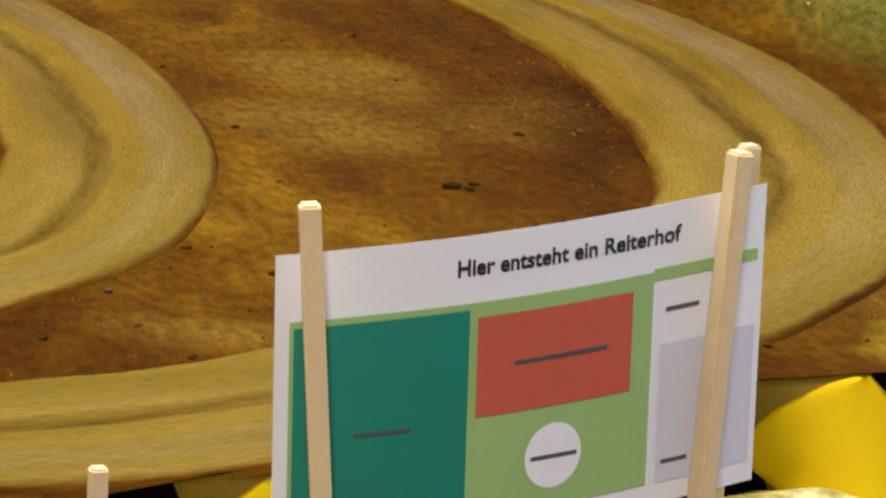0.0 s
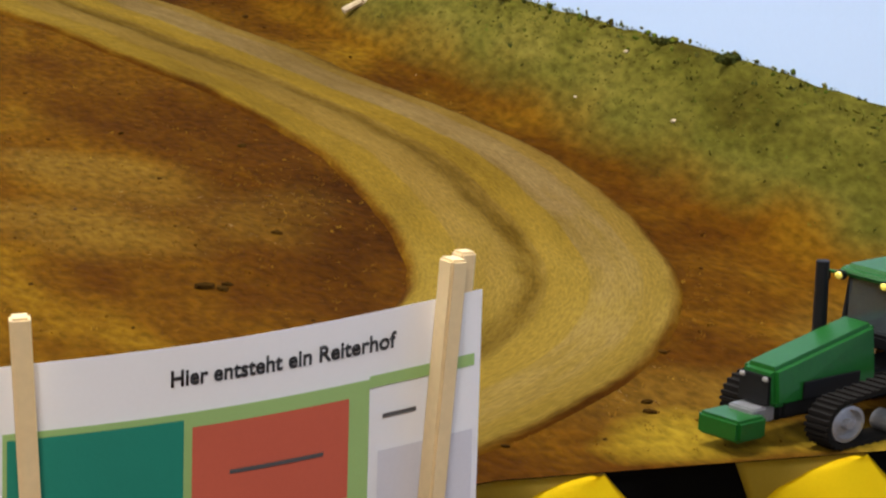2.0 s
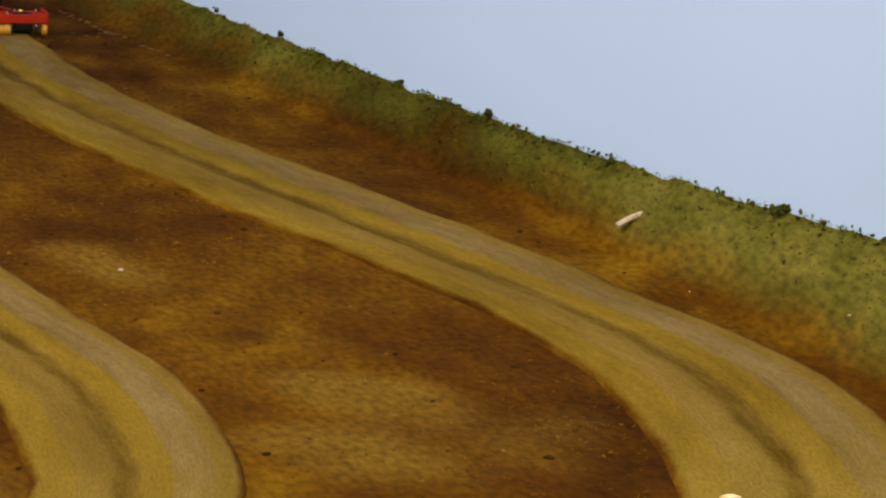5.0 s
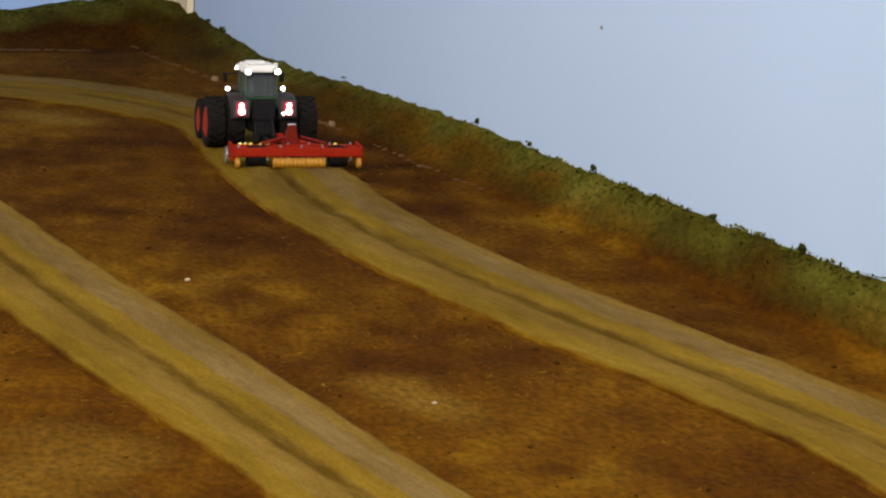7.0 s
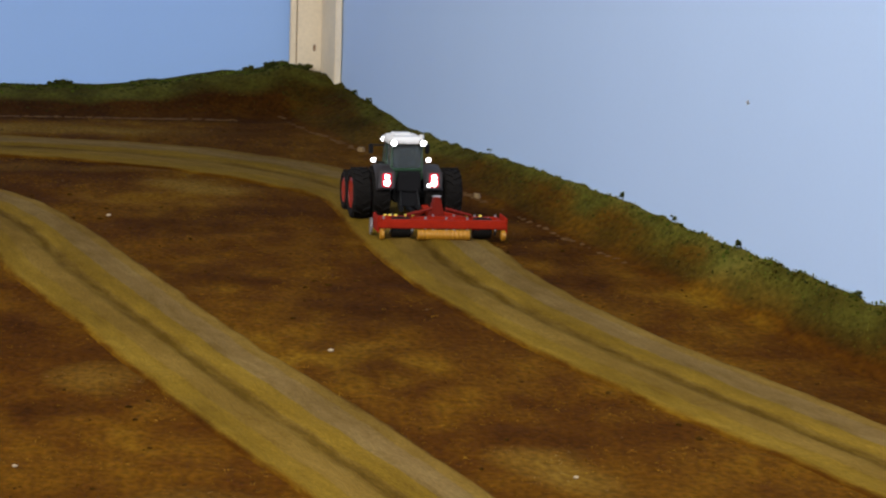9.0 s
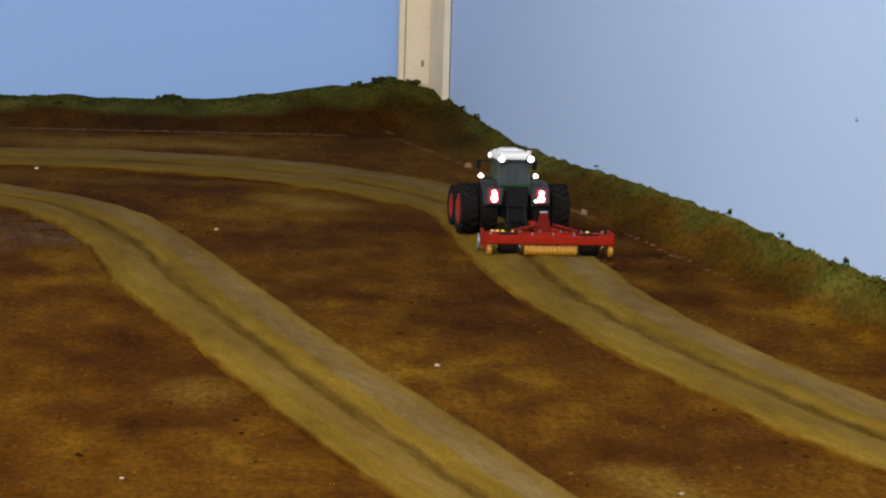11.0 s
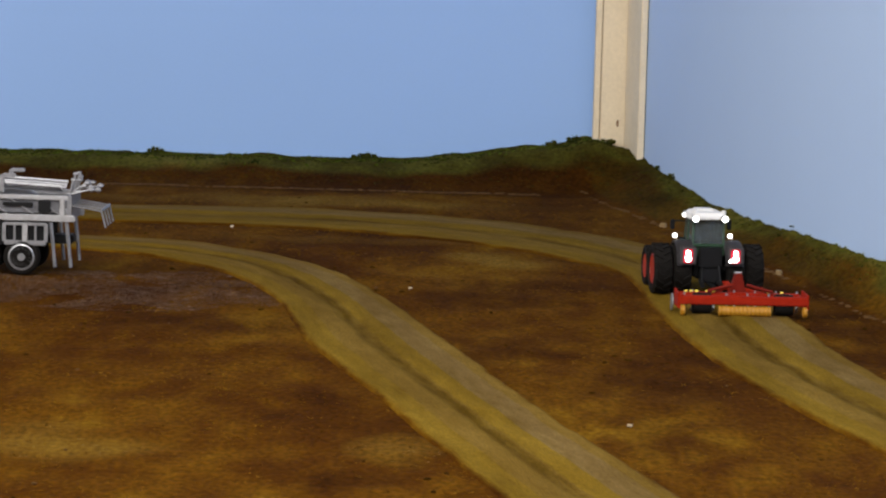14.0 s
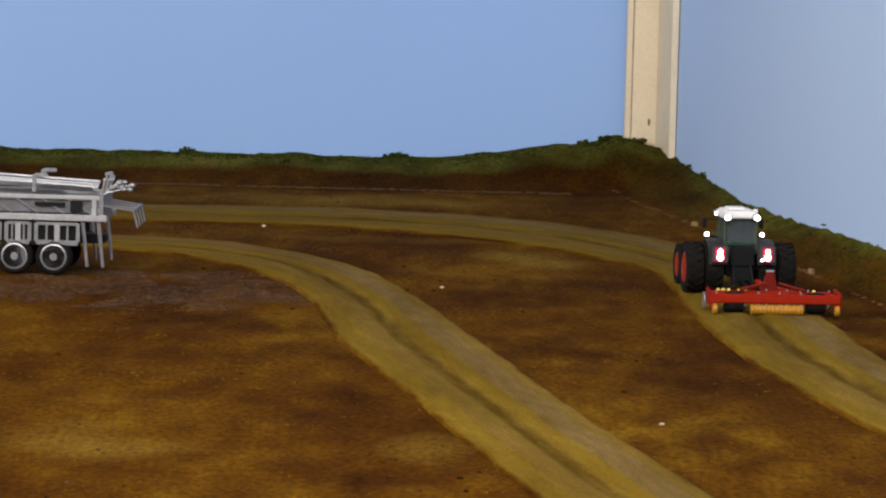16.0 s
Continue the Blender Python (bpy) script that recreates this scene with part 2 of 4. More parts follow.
LAMP_WHITE = material("lit_lamp", (1.0, 0.97, 0.95), 0.3, spread=0.0, emit=9.0, bump=0)
LAMP_RED = material("tail_lens_red", (0.75, 0.03, 0.06), 0.25, spread=0.05, emit=0.5, bump=0)
LAMP_AMBER = material("amber_lens", (0.9, 0.72, 0.12), 0.25, spread=0.05, emit=0.25, bump=0)
TAN = material("tan_stone", (0.105, 0.058, 0.022), 0.9, spec=0.05, spread=0.3, scale=40)
PINE = material("pine_batten", (0.82, 0.62, 0.34), 0.65, spread=0.08, scale=40, fine=0.04, fine_scale=250, bump=0.2)
POSTWOOD = material("post_wood", (0.80, 0.68, 0.50), 0.7, spread=0.1, scale=25, fine=0.06, fine_scale=150, bump=0.2)
BLEACHED = material("bleached_wood", (0.46, 0.36, 0.23), 0.8, spread=0.3, scale=120, fine=0.15)
PALE_CHIP = material("pale_chip", (0.23, 0.155, 0.075), 0.9, spec=0.05, spread=0.3, scale=150, fine=0.15)
KNOT = material("wood_knot", (0.25, 0.15, 0.08), 0.7, spread=0.2, scale=200)
PAPER = material("white_paper", (0.90, 0.89, 0.92), 0.6, spread=0.03, scale=20, fine=0.01, bump=0.02)
INK = material("printed_black", (0.03, 0.03, 0.035), 0.6, spread=0.05)
INK_FAINT = material("printed_grey", (0.085, 0.085, 0.09), 0.6, spread=0.1)
INK_DGREEN = material("printed_dark_green", (0.004, 0.235, 0.165), 0.6, spread=0.05, scale=30, fine=0.02)
INK_LGREEN = material("printed_light_green", (0.35, 0.54, 0.19), 0.6, spread=0.05, scale=30, fine=0.02)
INK_RED = material("printed_red", (0.60, 0.115, 0.065), 0.6, spread=0.05, scale=30, fine=0.02)
INK_LILAC = material("printed_lilac_grey", (0.70, 0.69, 0.76), 0.6, spread=0.05, scale=30, fine=0.02)
CLOTH_BLACK = material("black_cloth", (0.003, 0.0024, 0.002), 0.9, spec=0.05, spread=0.2, scale=30)
CLOTH_YELLOW = material("yellow_cloth", (0.92, 0.66, 0.005), 0.7, spec=0.1, spread=0.05, scale=30, fine=0.02)
# Shaded copy of the yellow cloth: the shadow is put into its colour.
CLOTH_YELLOW_SHADED = material("yellow_cloth_shaded", (0.36, 0.23, 0.008), 0.7, spread=0.12, scale=30, fine=0.04)


def glass_material():
    mat = bpy.data.materials.new("smoked_glass")
    mat.use_nodes = True
    b = mat.node_tree.nodes["Principled BSDF"]
    b.inputs["Base Color"].default_value = (0.35, 0.4, 0.42, 1)
    b.inputs["Roughness"].default_value, b.inputs["Transmission Weight"].default_value = 0.08, 0.85
    b.inputs["IOR"].default_value = 1.1
    return mat


GLASS = glass_material()


# ---- the lie of the land ----
def along(points, y):
    """Linear interpolation of (y, value) pairs given in rising order."""
    if y <= points[0][0]:
        return points[0][1]
    for (a, p), (b, q) in zip(points, points[1:]):
        if y <= b:
            return p + (q - p) * (y - a) / (b - a)
    return points[-1][1]


WALL_A, WALL_B = 0.41, 0.135          # the side board: x = A + B * (6.4 - y)
FOOT = [(1.2, 0.93), (2.0, 0.885), (2.39, 0.86), (2.75, 0.83), (3.07, 0.80), (3.5, 0.735), (4.08, 0.65), (4.94, 0.51), (5.55, 0.40), (6.2, 0.27), (6.5, 0.24)]
CREST = [(1.6, 0.11), (2.0, 0.10), (2.4, 0.09), (2.8, 0.076), (3.4, 0.062), (4.1, 0.058), (4.7, 0.056), (5.0, 0.048), (5.4, 0.034), (5.7, 0.03), (6.1, 0.045), (6.3, 0.06)]
EDGE = [(-1.6, 1.20), (0.166, 1.485), (0.40, 1.585), (0.55, 1.64), (0.79, 1.665), (1.2, 1.70)]


def wall_x(y):
    return WALL_A + WALL_B * (6.4 - y)


def smooth(t):
    t = max(0.0, min(1.0, t))
    return t * t * (3 - 2 * t)


def height(x, y):
    """The ground's height: nearly flat field, a bank along the side and back boards."""
    z = 0.0018 * noise.noise((x * 11, y * 11, 0)) + 0.0004 * noise.noise((x * 45, y * 45, 3))
    fx = along(FOOT, y)
    if x > fx:
        t = (x - fx) / max(0.02, wall_x(y) - fx)
        z += along(CREST, y) * smooth(t) + 0.006 * t * noise.noise((x * 22, y * 22, 8))
    if y > 6.05:
        t = smooth((y - 6.05) / 0.27)
        top = 0.028 + 0.014 * math.exp(-((x - 0.310) / 0.032) ** 2) + 0.035 * smooth((x + 0.05) / 0.35) + 0.004 * noise.noise((x * 9, 0, 5))
        z = max(z, top * t + 0.004 * t * noise.noise((x * 25, y * 25, 9)))
    return z


# patches of dry, pale flock and of darker flock: middle and half sizes in plan
DRY = [(-0.34, 3.33, 0.12, 0.16), (0.12, 5.00, 0.12, 0.14), (0.0, 3.36, 0.05, 0.12), (0.38, 2.89, 0.07, 0.15), (0.59, 2.27, 0.08, 0.11), (0.46, 2.22, 0.10, 0.12), (0.50, 2.38, 0.10, 0.10), (0.30, 1.75, 0.10, 0.05), (0.15, 2.15, 0.13, 0.26), (0.08, 2.62, 0.09, 0.20), (0.93, 2.28, 0.06, 0.10), (0.75, 1.74, 0.18, 0.12), (0.87, 1.90, 0.09, 0.12), (-0.25, 5.84, 0.60, 0.14), (-0.10, 5.26, 0.25, 0.09)]
SAND = [(0.68, 1.69, 0.10, 0.05), (0.80, 1.70, 0.08, 0.05)]
DARK_SPOTS = [(-0.25, 4.25, 0.20, 0.14), (0.11, 4.56, 0.12, 0.13), (0.14, 4.72, 0.17, 0.12), (0.26, 3.82, 0.09, 0.30), (-0.06, 3.17, 0.05, 0.09), (0.26, 3.45, 0.10, 0.22), (0.46, 2.58, 0.10, 0.05), (0.10, 4.04, 0.10, 0.22), (-0.35, 6.12, 0.90, 0.09), (0.55, 4.30, 0.06, 0.60), (0.70, 3.25, 0.05, 0.30), (0.84, 2.62, 0.075, 0.36)]


def patchy(spots, x, y):
    """How far a place lies inside soft-edged patches, from 0 to 1."""
    k = 0.0
    wx, wy = x + 0.05 * noise.noise((x * 8, y * 8, 14)), y + 0.09 * noise.noise((x * 8, y * 6, 17))
    for cx, cy, rx, ry in spots:
        k = max(k, 1.25 - math.hypot((wx - cx) / rx, (wy - cy) / ry))
    return smooth(k)


def field():
    bm = bmesh.new()
    nx, ny = 130, 230
    rows = []
    for j in range(ny + 1):
        row = []
        for i in range(nx + 1):
            s, t = i / nx, j / ny
            y = 1.2 + 5.24 * t
            x = -1.6 + (wall_x(y) + 0.01 + 1.6) * s
            e = along(EDGE, x)
            y = e + (6.44 - e) * t
            x = min(x, wall_x(y) + 0.01)
            row.append(bm.verts.new((x, y, height(x, y))))
        rows.append(row)
    for a, b in zip(rows, rows[1:]):
        for i in range(nx):
            bm.faces.new((a[i], a[i + 1], b[i + 1], b[i]))
    turf, dry, dark_soil, sand = [bm.verts.layers.float.new(n) for n in ("turf", "dry", "dark_soil", "sand")]
    for v in bm.verts:
        x, y = v.co.x, v.co.y
        v[dry], v[dark_soil] = 0.62 * patchy(DRY, x, y), 0.62 * patchy(DARK_SPOTS, x, y)
        foot = along(FOOT, y)
        up = (x - foot) / max(0.02, wall_x(y) - foot)
        side = smooth((up - along([(2.2, 0.12), (3.2, 0.26), (4.6, 0.40)], y) + 0.3 * noise.noise((x * 9, y * 6, 1))) / 0.4)
        v[sand] = 0.7 * patchy(SAND, x, y)
        # Darker soil tone and a touch of turf on the side bank's slope.
        slope = smooth(up / 0.2) * smooth((y - 1.9) / 0.6)
        v[dark_soil] = max(v[dark_soil], 0.62 * slope)
        side = max(side, 0.34 * slope)
        # Darker soil tone from the foot of the back bank upwards.
        v[dark_soil] = max(v[dark_soil], 0.85 * smooth((y - 5.99) / 0.05))
        v[turf] = max(side, smooth((y - 6.16 + 0.08 * noise.noise((x * 9, y * 6, 3))) / 0.12))
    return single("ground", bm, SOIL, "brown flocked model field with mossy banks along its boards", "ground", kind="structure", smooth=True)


field()


def curve_points(ctrl, step=0.012):
    """A smooth line through control points."""
    pts = [Vector(p) for p in ctrl]
    out = []
    for i in range(len(pts) - 1):
        p0, p1, p2, p3 = pts[max(0, i - 1)], pts[i], pts[i + 1], pts[min(len(pts) - 1, i + 2)]
        n = max(2, int((p2 - p1).length / step))
        for k in range(n):
            t = k / n
            out.append(0.5 * ((2 * p1) + (p2 - p0) * t + (2 * p0 - 5 * p1 + 4 * p2 - p3) * t * t + (3 * p1 - p0 - 3 * p2 + p3) * t ** 3))
    out.append(pts[-1])
    return out


# cross profile of a rolled lane: place across (-1 to 1), height in mm, depth of the wheel mark
PROFILE = [(-1.04, -2.0, 0), (-0.99, 1.6, 0), (-0.93, 3.0, 0), (-0.86, 3.0, 0), (-0.72, 2.6, 0.1), (-0.60, 2.9, 0.18), (-0.50, 3.1, 0.05), (-0.36, 3.0, 0), (-0.27, 2.8, 0.18), (-0.20, 1.8, 0.5), (-0.13, 0.9, 0.72), (-0.05, 0.9, 0.66), (0.02, 2.0, 0.35), (0.10, 3.4, 0), (0.24, 3.0, 0), (0.34, 2.7, 0.16), (0.42, 2.9, 0.22), (0.52, 3.1, 0.05), (0.66, 2.8, 0.12), (0.74, 3.1, 0), (0.86, 3.0, 0), (0.93, 2.8, 0), (0.99, 1.6, 0), (1.04, -2.0, 0)]


def lane(label, ctrl):
    line = curve_points(ctrl)
    bm = bmesh.new()
    uvl = bm.loops.layers.uv.new("UVMap")
    worn, rut, bright = [bm.verts.layers.float.new(n) for n in ("turf", "rut", "bright")]
    rows, s = [], 0.0
    for i, p in enumerate(line):
        q = line[min(i + 1, len(line) - 1)] - line[max(i - 1, 0)]
        side = Vector((q.y, -q.x)).normalized()
        if i:
            s += (p - line[i - 1]).length
        deep = along([(1.5, 0.9), (1.9, 0.8), (2.5, 0.8), (3.0, 0.95), (5.0, 0.85), (5.3, 0.7)], p.y) * (1 + 0.3 * noise.noise((s * 2.2, 0, 4)))
        row = []
        for v, h, mark in PROFILE:
            w = p[2] * v * (1 + 0.025 * noise.noise((s * 5, v, 2)) + 0.018 * noise.noise((s * 30, v * 3, 6)))
            x, y = p[0] + side.x * w, p[1] + side.y * w
            wob = 0.6 * noise.noise((s * 16, v * 6, 7)) + 0.5 * noise.noise((s * 60, v * 14, 1))
            vert = bm.verts.new((x, y, height(x, y) + 0.0008 + (h + wob) * 0.001))
            vert[worn] = {0.93: 0.25, 0.99: 0.7, 1.04: 1.0}.get(abs(v), 0.0)
            vert[rut] = 1.15 * mark * deep * (1 + 0.25 * noise.noise((s * 7, v * 2, 9)))
            # Painted-in front light: fades out with distance from the front edge.
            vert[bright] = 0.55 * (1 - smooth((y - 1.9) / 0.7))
            row.append((vert, s, v))
        rows.append(row)
    for a, b in zip(rows, rows[1:]):
        for i in range(len(PROFILE) - 1):
            four = (a[i], a[i + 1], b[i + 1], b[i])
            f = bm.faces.new([k[0] for k in four])
            at = PROFILE[i][0]
            f.material_index = 2 if at < -0.65 or 0.0 < at < 0.3 else 1 if 0.3 < at < 0.7 else 0
            for lp, k in zip(f.loops, four):
                lp[uvl].uv = (k[1], k[2] * 0.07)
    bmesh.ops.recalc_face_normals(bm, faces=bm.faces[:])
    return single("field_track", bm, [LANE, LANE_GREY, LANE_OCHRE], label, "track", kind="structure", smooth=True)


# middle line and half width of each lane
LANE_A = [(-0.900, 1.450, 0.079), (-0.300, 1.520, 0.079), (0.160, 1.583, 0.080), (0.300, 1.620, 0.080), (0.440, 1.700, 0.081), (0.560, 1.800, 0.082), (0.655, 1.920, 0.083), (0.718, 2.060, 0.084), (0.747, 2.230, 0.086), (0.757, 2.450, 0.084), (0.718, 2.700, 0.075), (0.669, 2.920, 0.079), (0.582, 3.260, 0.084), (0.498, 3.620, 0.080), (0.429, 4.030, 0.080), (0.396, 4.450, 0.081), (0.371, 4.860, 0.076), (0.320, 5.060, 0.090), (0.250, 5.220, 0.115), (0.150, 5.360, 0.135), (0.000, 5.485, 0.145), (-0.220, 5.550, 0.145), (-0.500, 5.550, 0.125), (-0.900, 5.500, 0.120)]
LANE_B = [(-1.000, 1.800, 0.068), (-0.400, 1.760, 0.068), (0.050, 1.800, 0.067), (0.170, 1.870, 0.066), (0.250, 1.970, 0.065), (0.300, 2.130, 0.066), (0.308, 2.280, 0.069), (0.300, 2.450, 0.071), (0.258, 2.670, 0.071), (0.173, 3.065, 0.079), (0.091, 3.460, 0.077), (0.042, 3.710, 0.076), (-0.033, 4.100, 0.081), (-0.102, 4.520, 0.071), (-0.185, 4.820, 0.076), (-0.285, 4.990, 0.082), (-0.400, 5.080, 0.084), (-0.600, 5.100, 0.080), (-1.200, 4.980, 0.080)]
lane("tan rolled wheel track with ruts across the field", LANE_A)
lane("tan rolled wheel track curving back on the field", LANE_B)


# ---- boards behind the field ----
def slab(name, pts, z0, z1, thick, mat, label, category):
    """An upright board along a line in plan, thickened away from the field."""
    bm = bmesh.new()
    (x0, y0), (x1, y1) = pts
    d = Vector((x1 - x0, y1 - y0)).normalized()
    nrm = Vector((-d.y, d.x)) * thick
    q = [(x0, y0), (x1, y1), (x1 + nrm.x, y1 + nrm.y), (x0 + nrm.x, y0 + nrm.y)]
    lo = [bm.verts.new((*p, z0)) for p in q]
    hi = [bm.verts.new((*p, z1)) for p in q]
    bm.faces.new(lo[::-1])
    bm.faces.new(hi)
    for i in range(4):
        bm.faces.new((lo[i], lo[(i + 1) % 4], hi[(i + 1) % 4], hi[i]))
    bmesh.ops.recalc_face_normals(bm, faces=bm.faces[:])
    return single(name, bm, mat, label, category, kind="structure")


slab("backdrop", [(0.36, 6.42), (-1.75, 6.42)], -0.05, 1.1, -0.02, SKY_BACK, "sky-blue painted back board behind the model field", "backdrop")
slab("backdrop", [(0.385, 6.40), (wall_x(0.4), 0.4)], -0.05, 1.1, 0.02, SKY_SIDE, "pale sky-blue painted side board along the model field", "backdrop")


def corner_post():
    ob = thing("corner_post", "pale wooden post covering the corner of the sky boards", "post", pose(0.362, 6.385, -0.02, 0, 0, 4))
    part("board", boxes(((0.0155, 0, 0.55), (0.091, 0.022, 1.1), {"bevel": 0.002})), POSTWOOD, ob)
    part("board", boxes(((-0.0365, 0.002, 0.55), (0.0105, 0.022, 1.1), {"bevel": 0.002})), POSTWOOD, ob)
    bm = boxes(((0, 0, 0.55), (0.012, 0.125, 1.1), {"bevel": 0.002}))
    bm.transform(Matrix.Translation((0.0225, -0.080, 0)) @ Matrix.Rotation(math.radians(4), 4, "Z"))
    part("board", bm, POSTWOOD, ob, "pale board along the side")
    for x, z in ((0.001, 0.125), (0.032, 0.235)):
        bm = bmesh.new()
        bmesh.ops.create_icosphere(bm, subdivisions=2, radius=0.004, matrix=Matrix.Translation((x, -0.0105, z)) @ Matrix.Diagonal((0.8, 0.25, 2.0, 1)))
        part("knot", bm, KNOT, ob)
    return ob


corner_post()


# ---- lower terrace in front of the field ----
def terrace():
    bm = bmesh.new()
    n, m = 160, 60
    rows = []
    for i in range(n + 1):
        x = -1.6 + 2.8 * i / n
        e = along(EDGE, x)
        row = []
        for j in range(m + 1):
            d = 0.95 * (j / m) ** 1.6
            y = e + 0.02 - d
            ridge = 0.010 * math.exp(-((d - 0.05) / 0.018) ** 2)
            z = -0.058 + ridge + 0.004 * noise.noise((x * 20, y * 20, 4)) + 0.002 * noise.noise((x * 60, y * 60, 4))
            row.append(bm.verts.new((x, y, z)))
        rows.append(row)
    for a, b in zip(rows, rows[1:]):
        for j in range(m):
            bm.faces.new((a[j], a[j + 1], b[j + 1], b[j]))
    rim = bm.verts.layers.float.new("turf")
    for v in bm.verts:
        d = along(EDGE, v.co.x) + 0.02 - v.co.y
        v[rim] = 1 - smooth((d - 0.056 - 0.016 * noise.noise((v.co.x * 12, 0, 2))) / 0.03)
    bmesh.ops.recalc_face_normals(bm, faces=bm.faces[:])
    return single("lower_ground", bm, EARTH, "dark earth terrace with a pale sandy rim below the field", "ground", kind="structure", smooth=True)


terrace()


def edge_banner():
    ob = thing("edge_banner", "yellow and black striped cloth hung along the field's front edge", "banner")

    def at(x, v, out):
        e = along(EDGE, x)
        belly = math.cos(2 * math.pi * (x - 0.596 - 0.008 * v) / 0.153)
        flare = 0.032 * max(0.0, belly + 0.25 * v) * v
        return (x, e - out - 0.003 - flare, 0.0015 - 0.06 * v)

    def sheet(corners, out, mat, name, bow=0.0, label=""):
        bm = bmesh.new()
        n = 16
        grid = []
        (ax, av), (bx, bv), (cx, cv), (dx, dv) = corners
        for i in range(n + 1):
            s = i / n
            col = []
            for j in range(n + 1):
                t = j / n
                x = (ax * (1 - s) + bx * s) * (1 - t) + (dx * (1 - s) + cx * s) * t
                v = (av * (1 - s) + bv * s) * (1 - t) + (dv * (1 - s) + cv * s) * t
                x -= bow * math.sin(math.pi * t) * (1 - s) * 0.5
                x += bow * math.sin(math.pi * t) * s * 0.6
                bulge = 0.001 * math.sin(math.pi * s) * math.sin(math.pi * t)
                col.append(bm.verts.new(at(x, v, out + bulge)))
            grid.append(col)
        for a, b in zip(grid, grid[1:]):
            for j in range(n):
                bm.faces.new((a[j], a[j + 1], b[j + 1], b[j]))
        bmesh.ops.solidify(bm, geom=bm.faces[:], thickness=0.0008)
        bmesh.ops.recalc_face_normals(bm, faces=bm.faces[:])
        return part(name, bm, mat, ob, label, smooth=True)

    def lit_stripe(o):
        """The lit part of a yellow stripe; its domed edge is the shadow's border."""
        left = [(0.0, 0.058), (0.03, 0.044), (0.10, 0.030), (0.25, 0.013), (0.42, 0.0), (0.6, -0.008), (0.64, -0.007), (1.0, 0.020)]
        right = [(0.0, 0.065), (0.28, 0.081), (0.7, 0.103), (1.0, 0.108)]
        bm = bmesh.new()
        grid = []
        for j in range(31):
            v = (j / 30) ** 1.4
            a, c = along(left, v), along(right, v)
            grid.append([bm.verts.new(at(o + a + (c - a) * i / 16, v, 0.0034 + 0.003 * math.sin(math.pi * i / 16))) for i in range(17)])
        for a, c in zip(grid, grid[1:]):
            for i in range(16):
                bm.faces.new((a[i], a[i + 1], c[i + 1], c[i]))
        bmesh.ops.solidify(bm, geom=bm.faces[:], thickness=0.0008)
        bmesh.ops.recalc_face_normals(bm, faces=bm.faces[:])
        return part("yellow_stripe", bm, CLOTH_YELLOW, ob, "lit part of the yellow cloth stripe", smooth=True)

    bm = bmesh.new()
    prev = None
    for i in range(721):
        x = -1.6 + 2.75 * i / 720
        cur = [bm.verts.new(at(x, v, 0.0)) for v in (0, 0.12, 0.25, 0.4, 0.55, 0.7, 0.85, 1.0)]
        if prev:
            for k in range(7):
                bm.faces.new((prev[k], cur[k], cur[k + 1], prev[k + 1]))
        prev = cur
    bmesh.ops.solidify(bm, geom=bm.faces[:], thickness=0.001)
    bmesh.ops.recalc_face_normals(bm, faces=bm.faces[:])
    part("cloth", bm, CLOTH_BLACK, ob, "black cloth band", smooth=True)
    # Each yellow stripe: a piece painted as shaded, with the lit piece over it.
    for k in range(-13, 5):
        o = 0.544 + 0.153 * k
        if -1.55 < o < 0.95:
            sheet([(o - 0.012, 0.0), (o + 0.066, 0.0), (o + 0.119, 1.0), (o + 0.014, 1.0)], 0.0016, CLOTH_YELLOW_SHADED, "shaded_stripe", 0, "shaded part of the yellow cloth stripe, shade painted in")
            lit_stripe(o)
    return ob


edge_banner()


# ---- building-site sign ----
SIGN_W, SIGN_H = 0.2225, 0.137
SIGN_O = Vector((0.2555, 1.445, 0.1215))


def on_sign(u, v, lift=0.0):
    """A place on the bowed sheet: u across from 0 to 1, v down from 0 to 1."""
    s = SIGN_SLOPE
    x = SIGN_O.x + SIGN_W * u * 1.0 + SIGN_H * v * SIGN_SKEW
    z = SIGN_O.z + SIGN_W * u * s - SIGN_H * v
    x -= 0.27 * SIGN_BOW * math.sin(math.pi * min(1, max(0, u)))
    y = SIGN_O.y + 0.012 * u - SIGN_BOW * math.sin(math.pi * min(1, max(0, u))) - lift
    return Vector((x, y, z))


SIGN_SLOPE, SIGN_SKEW, SIGN_BOW = 0.117, 0.02, 0.016


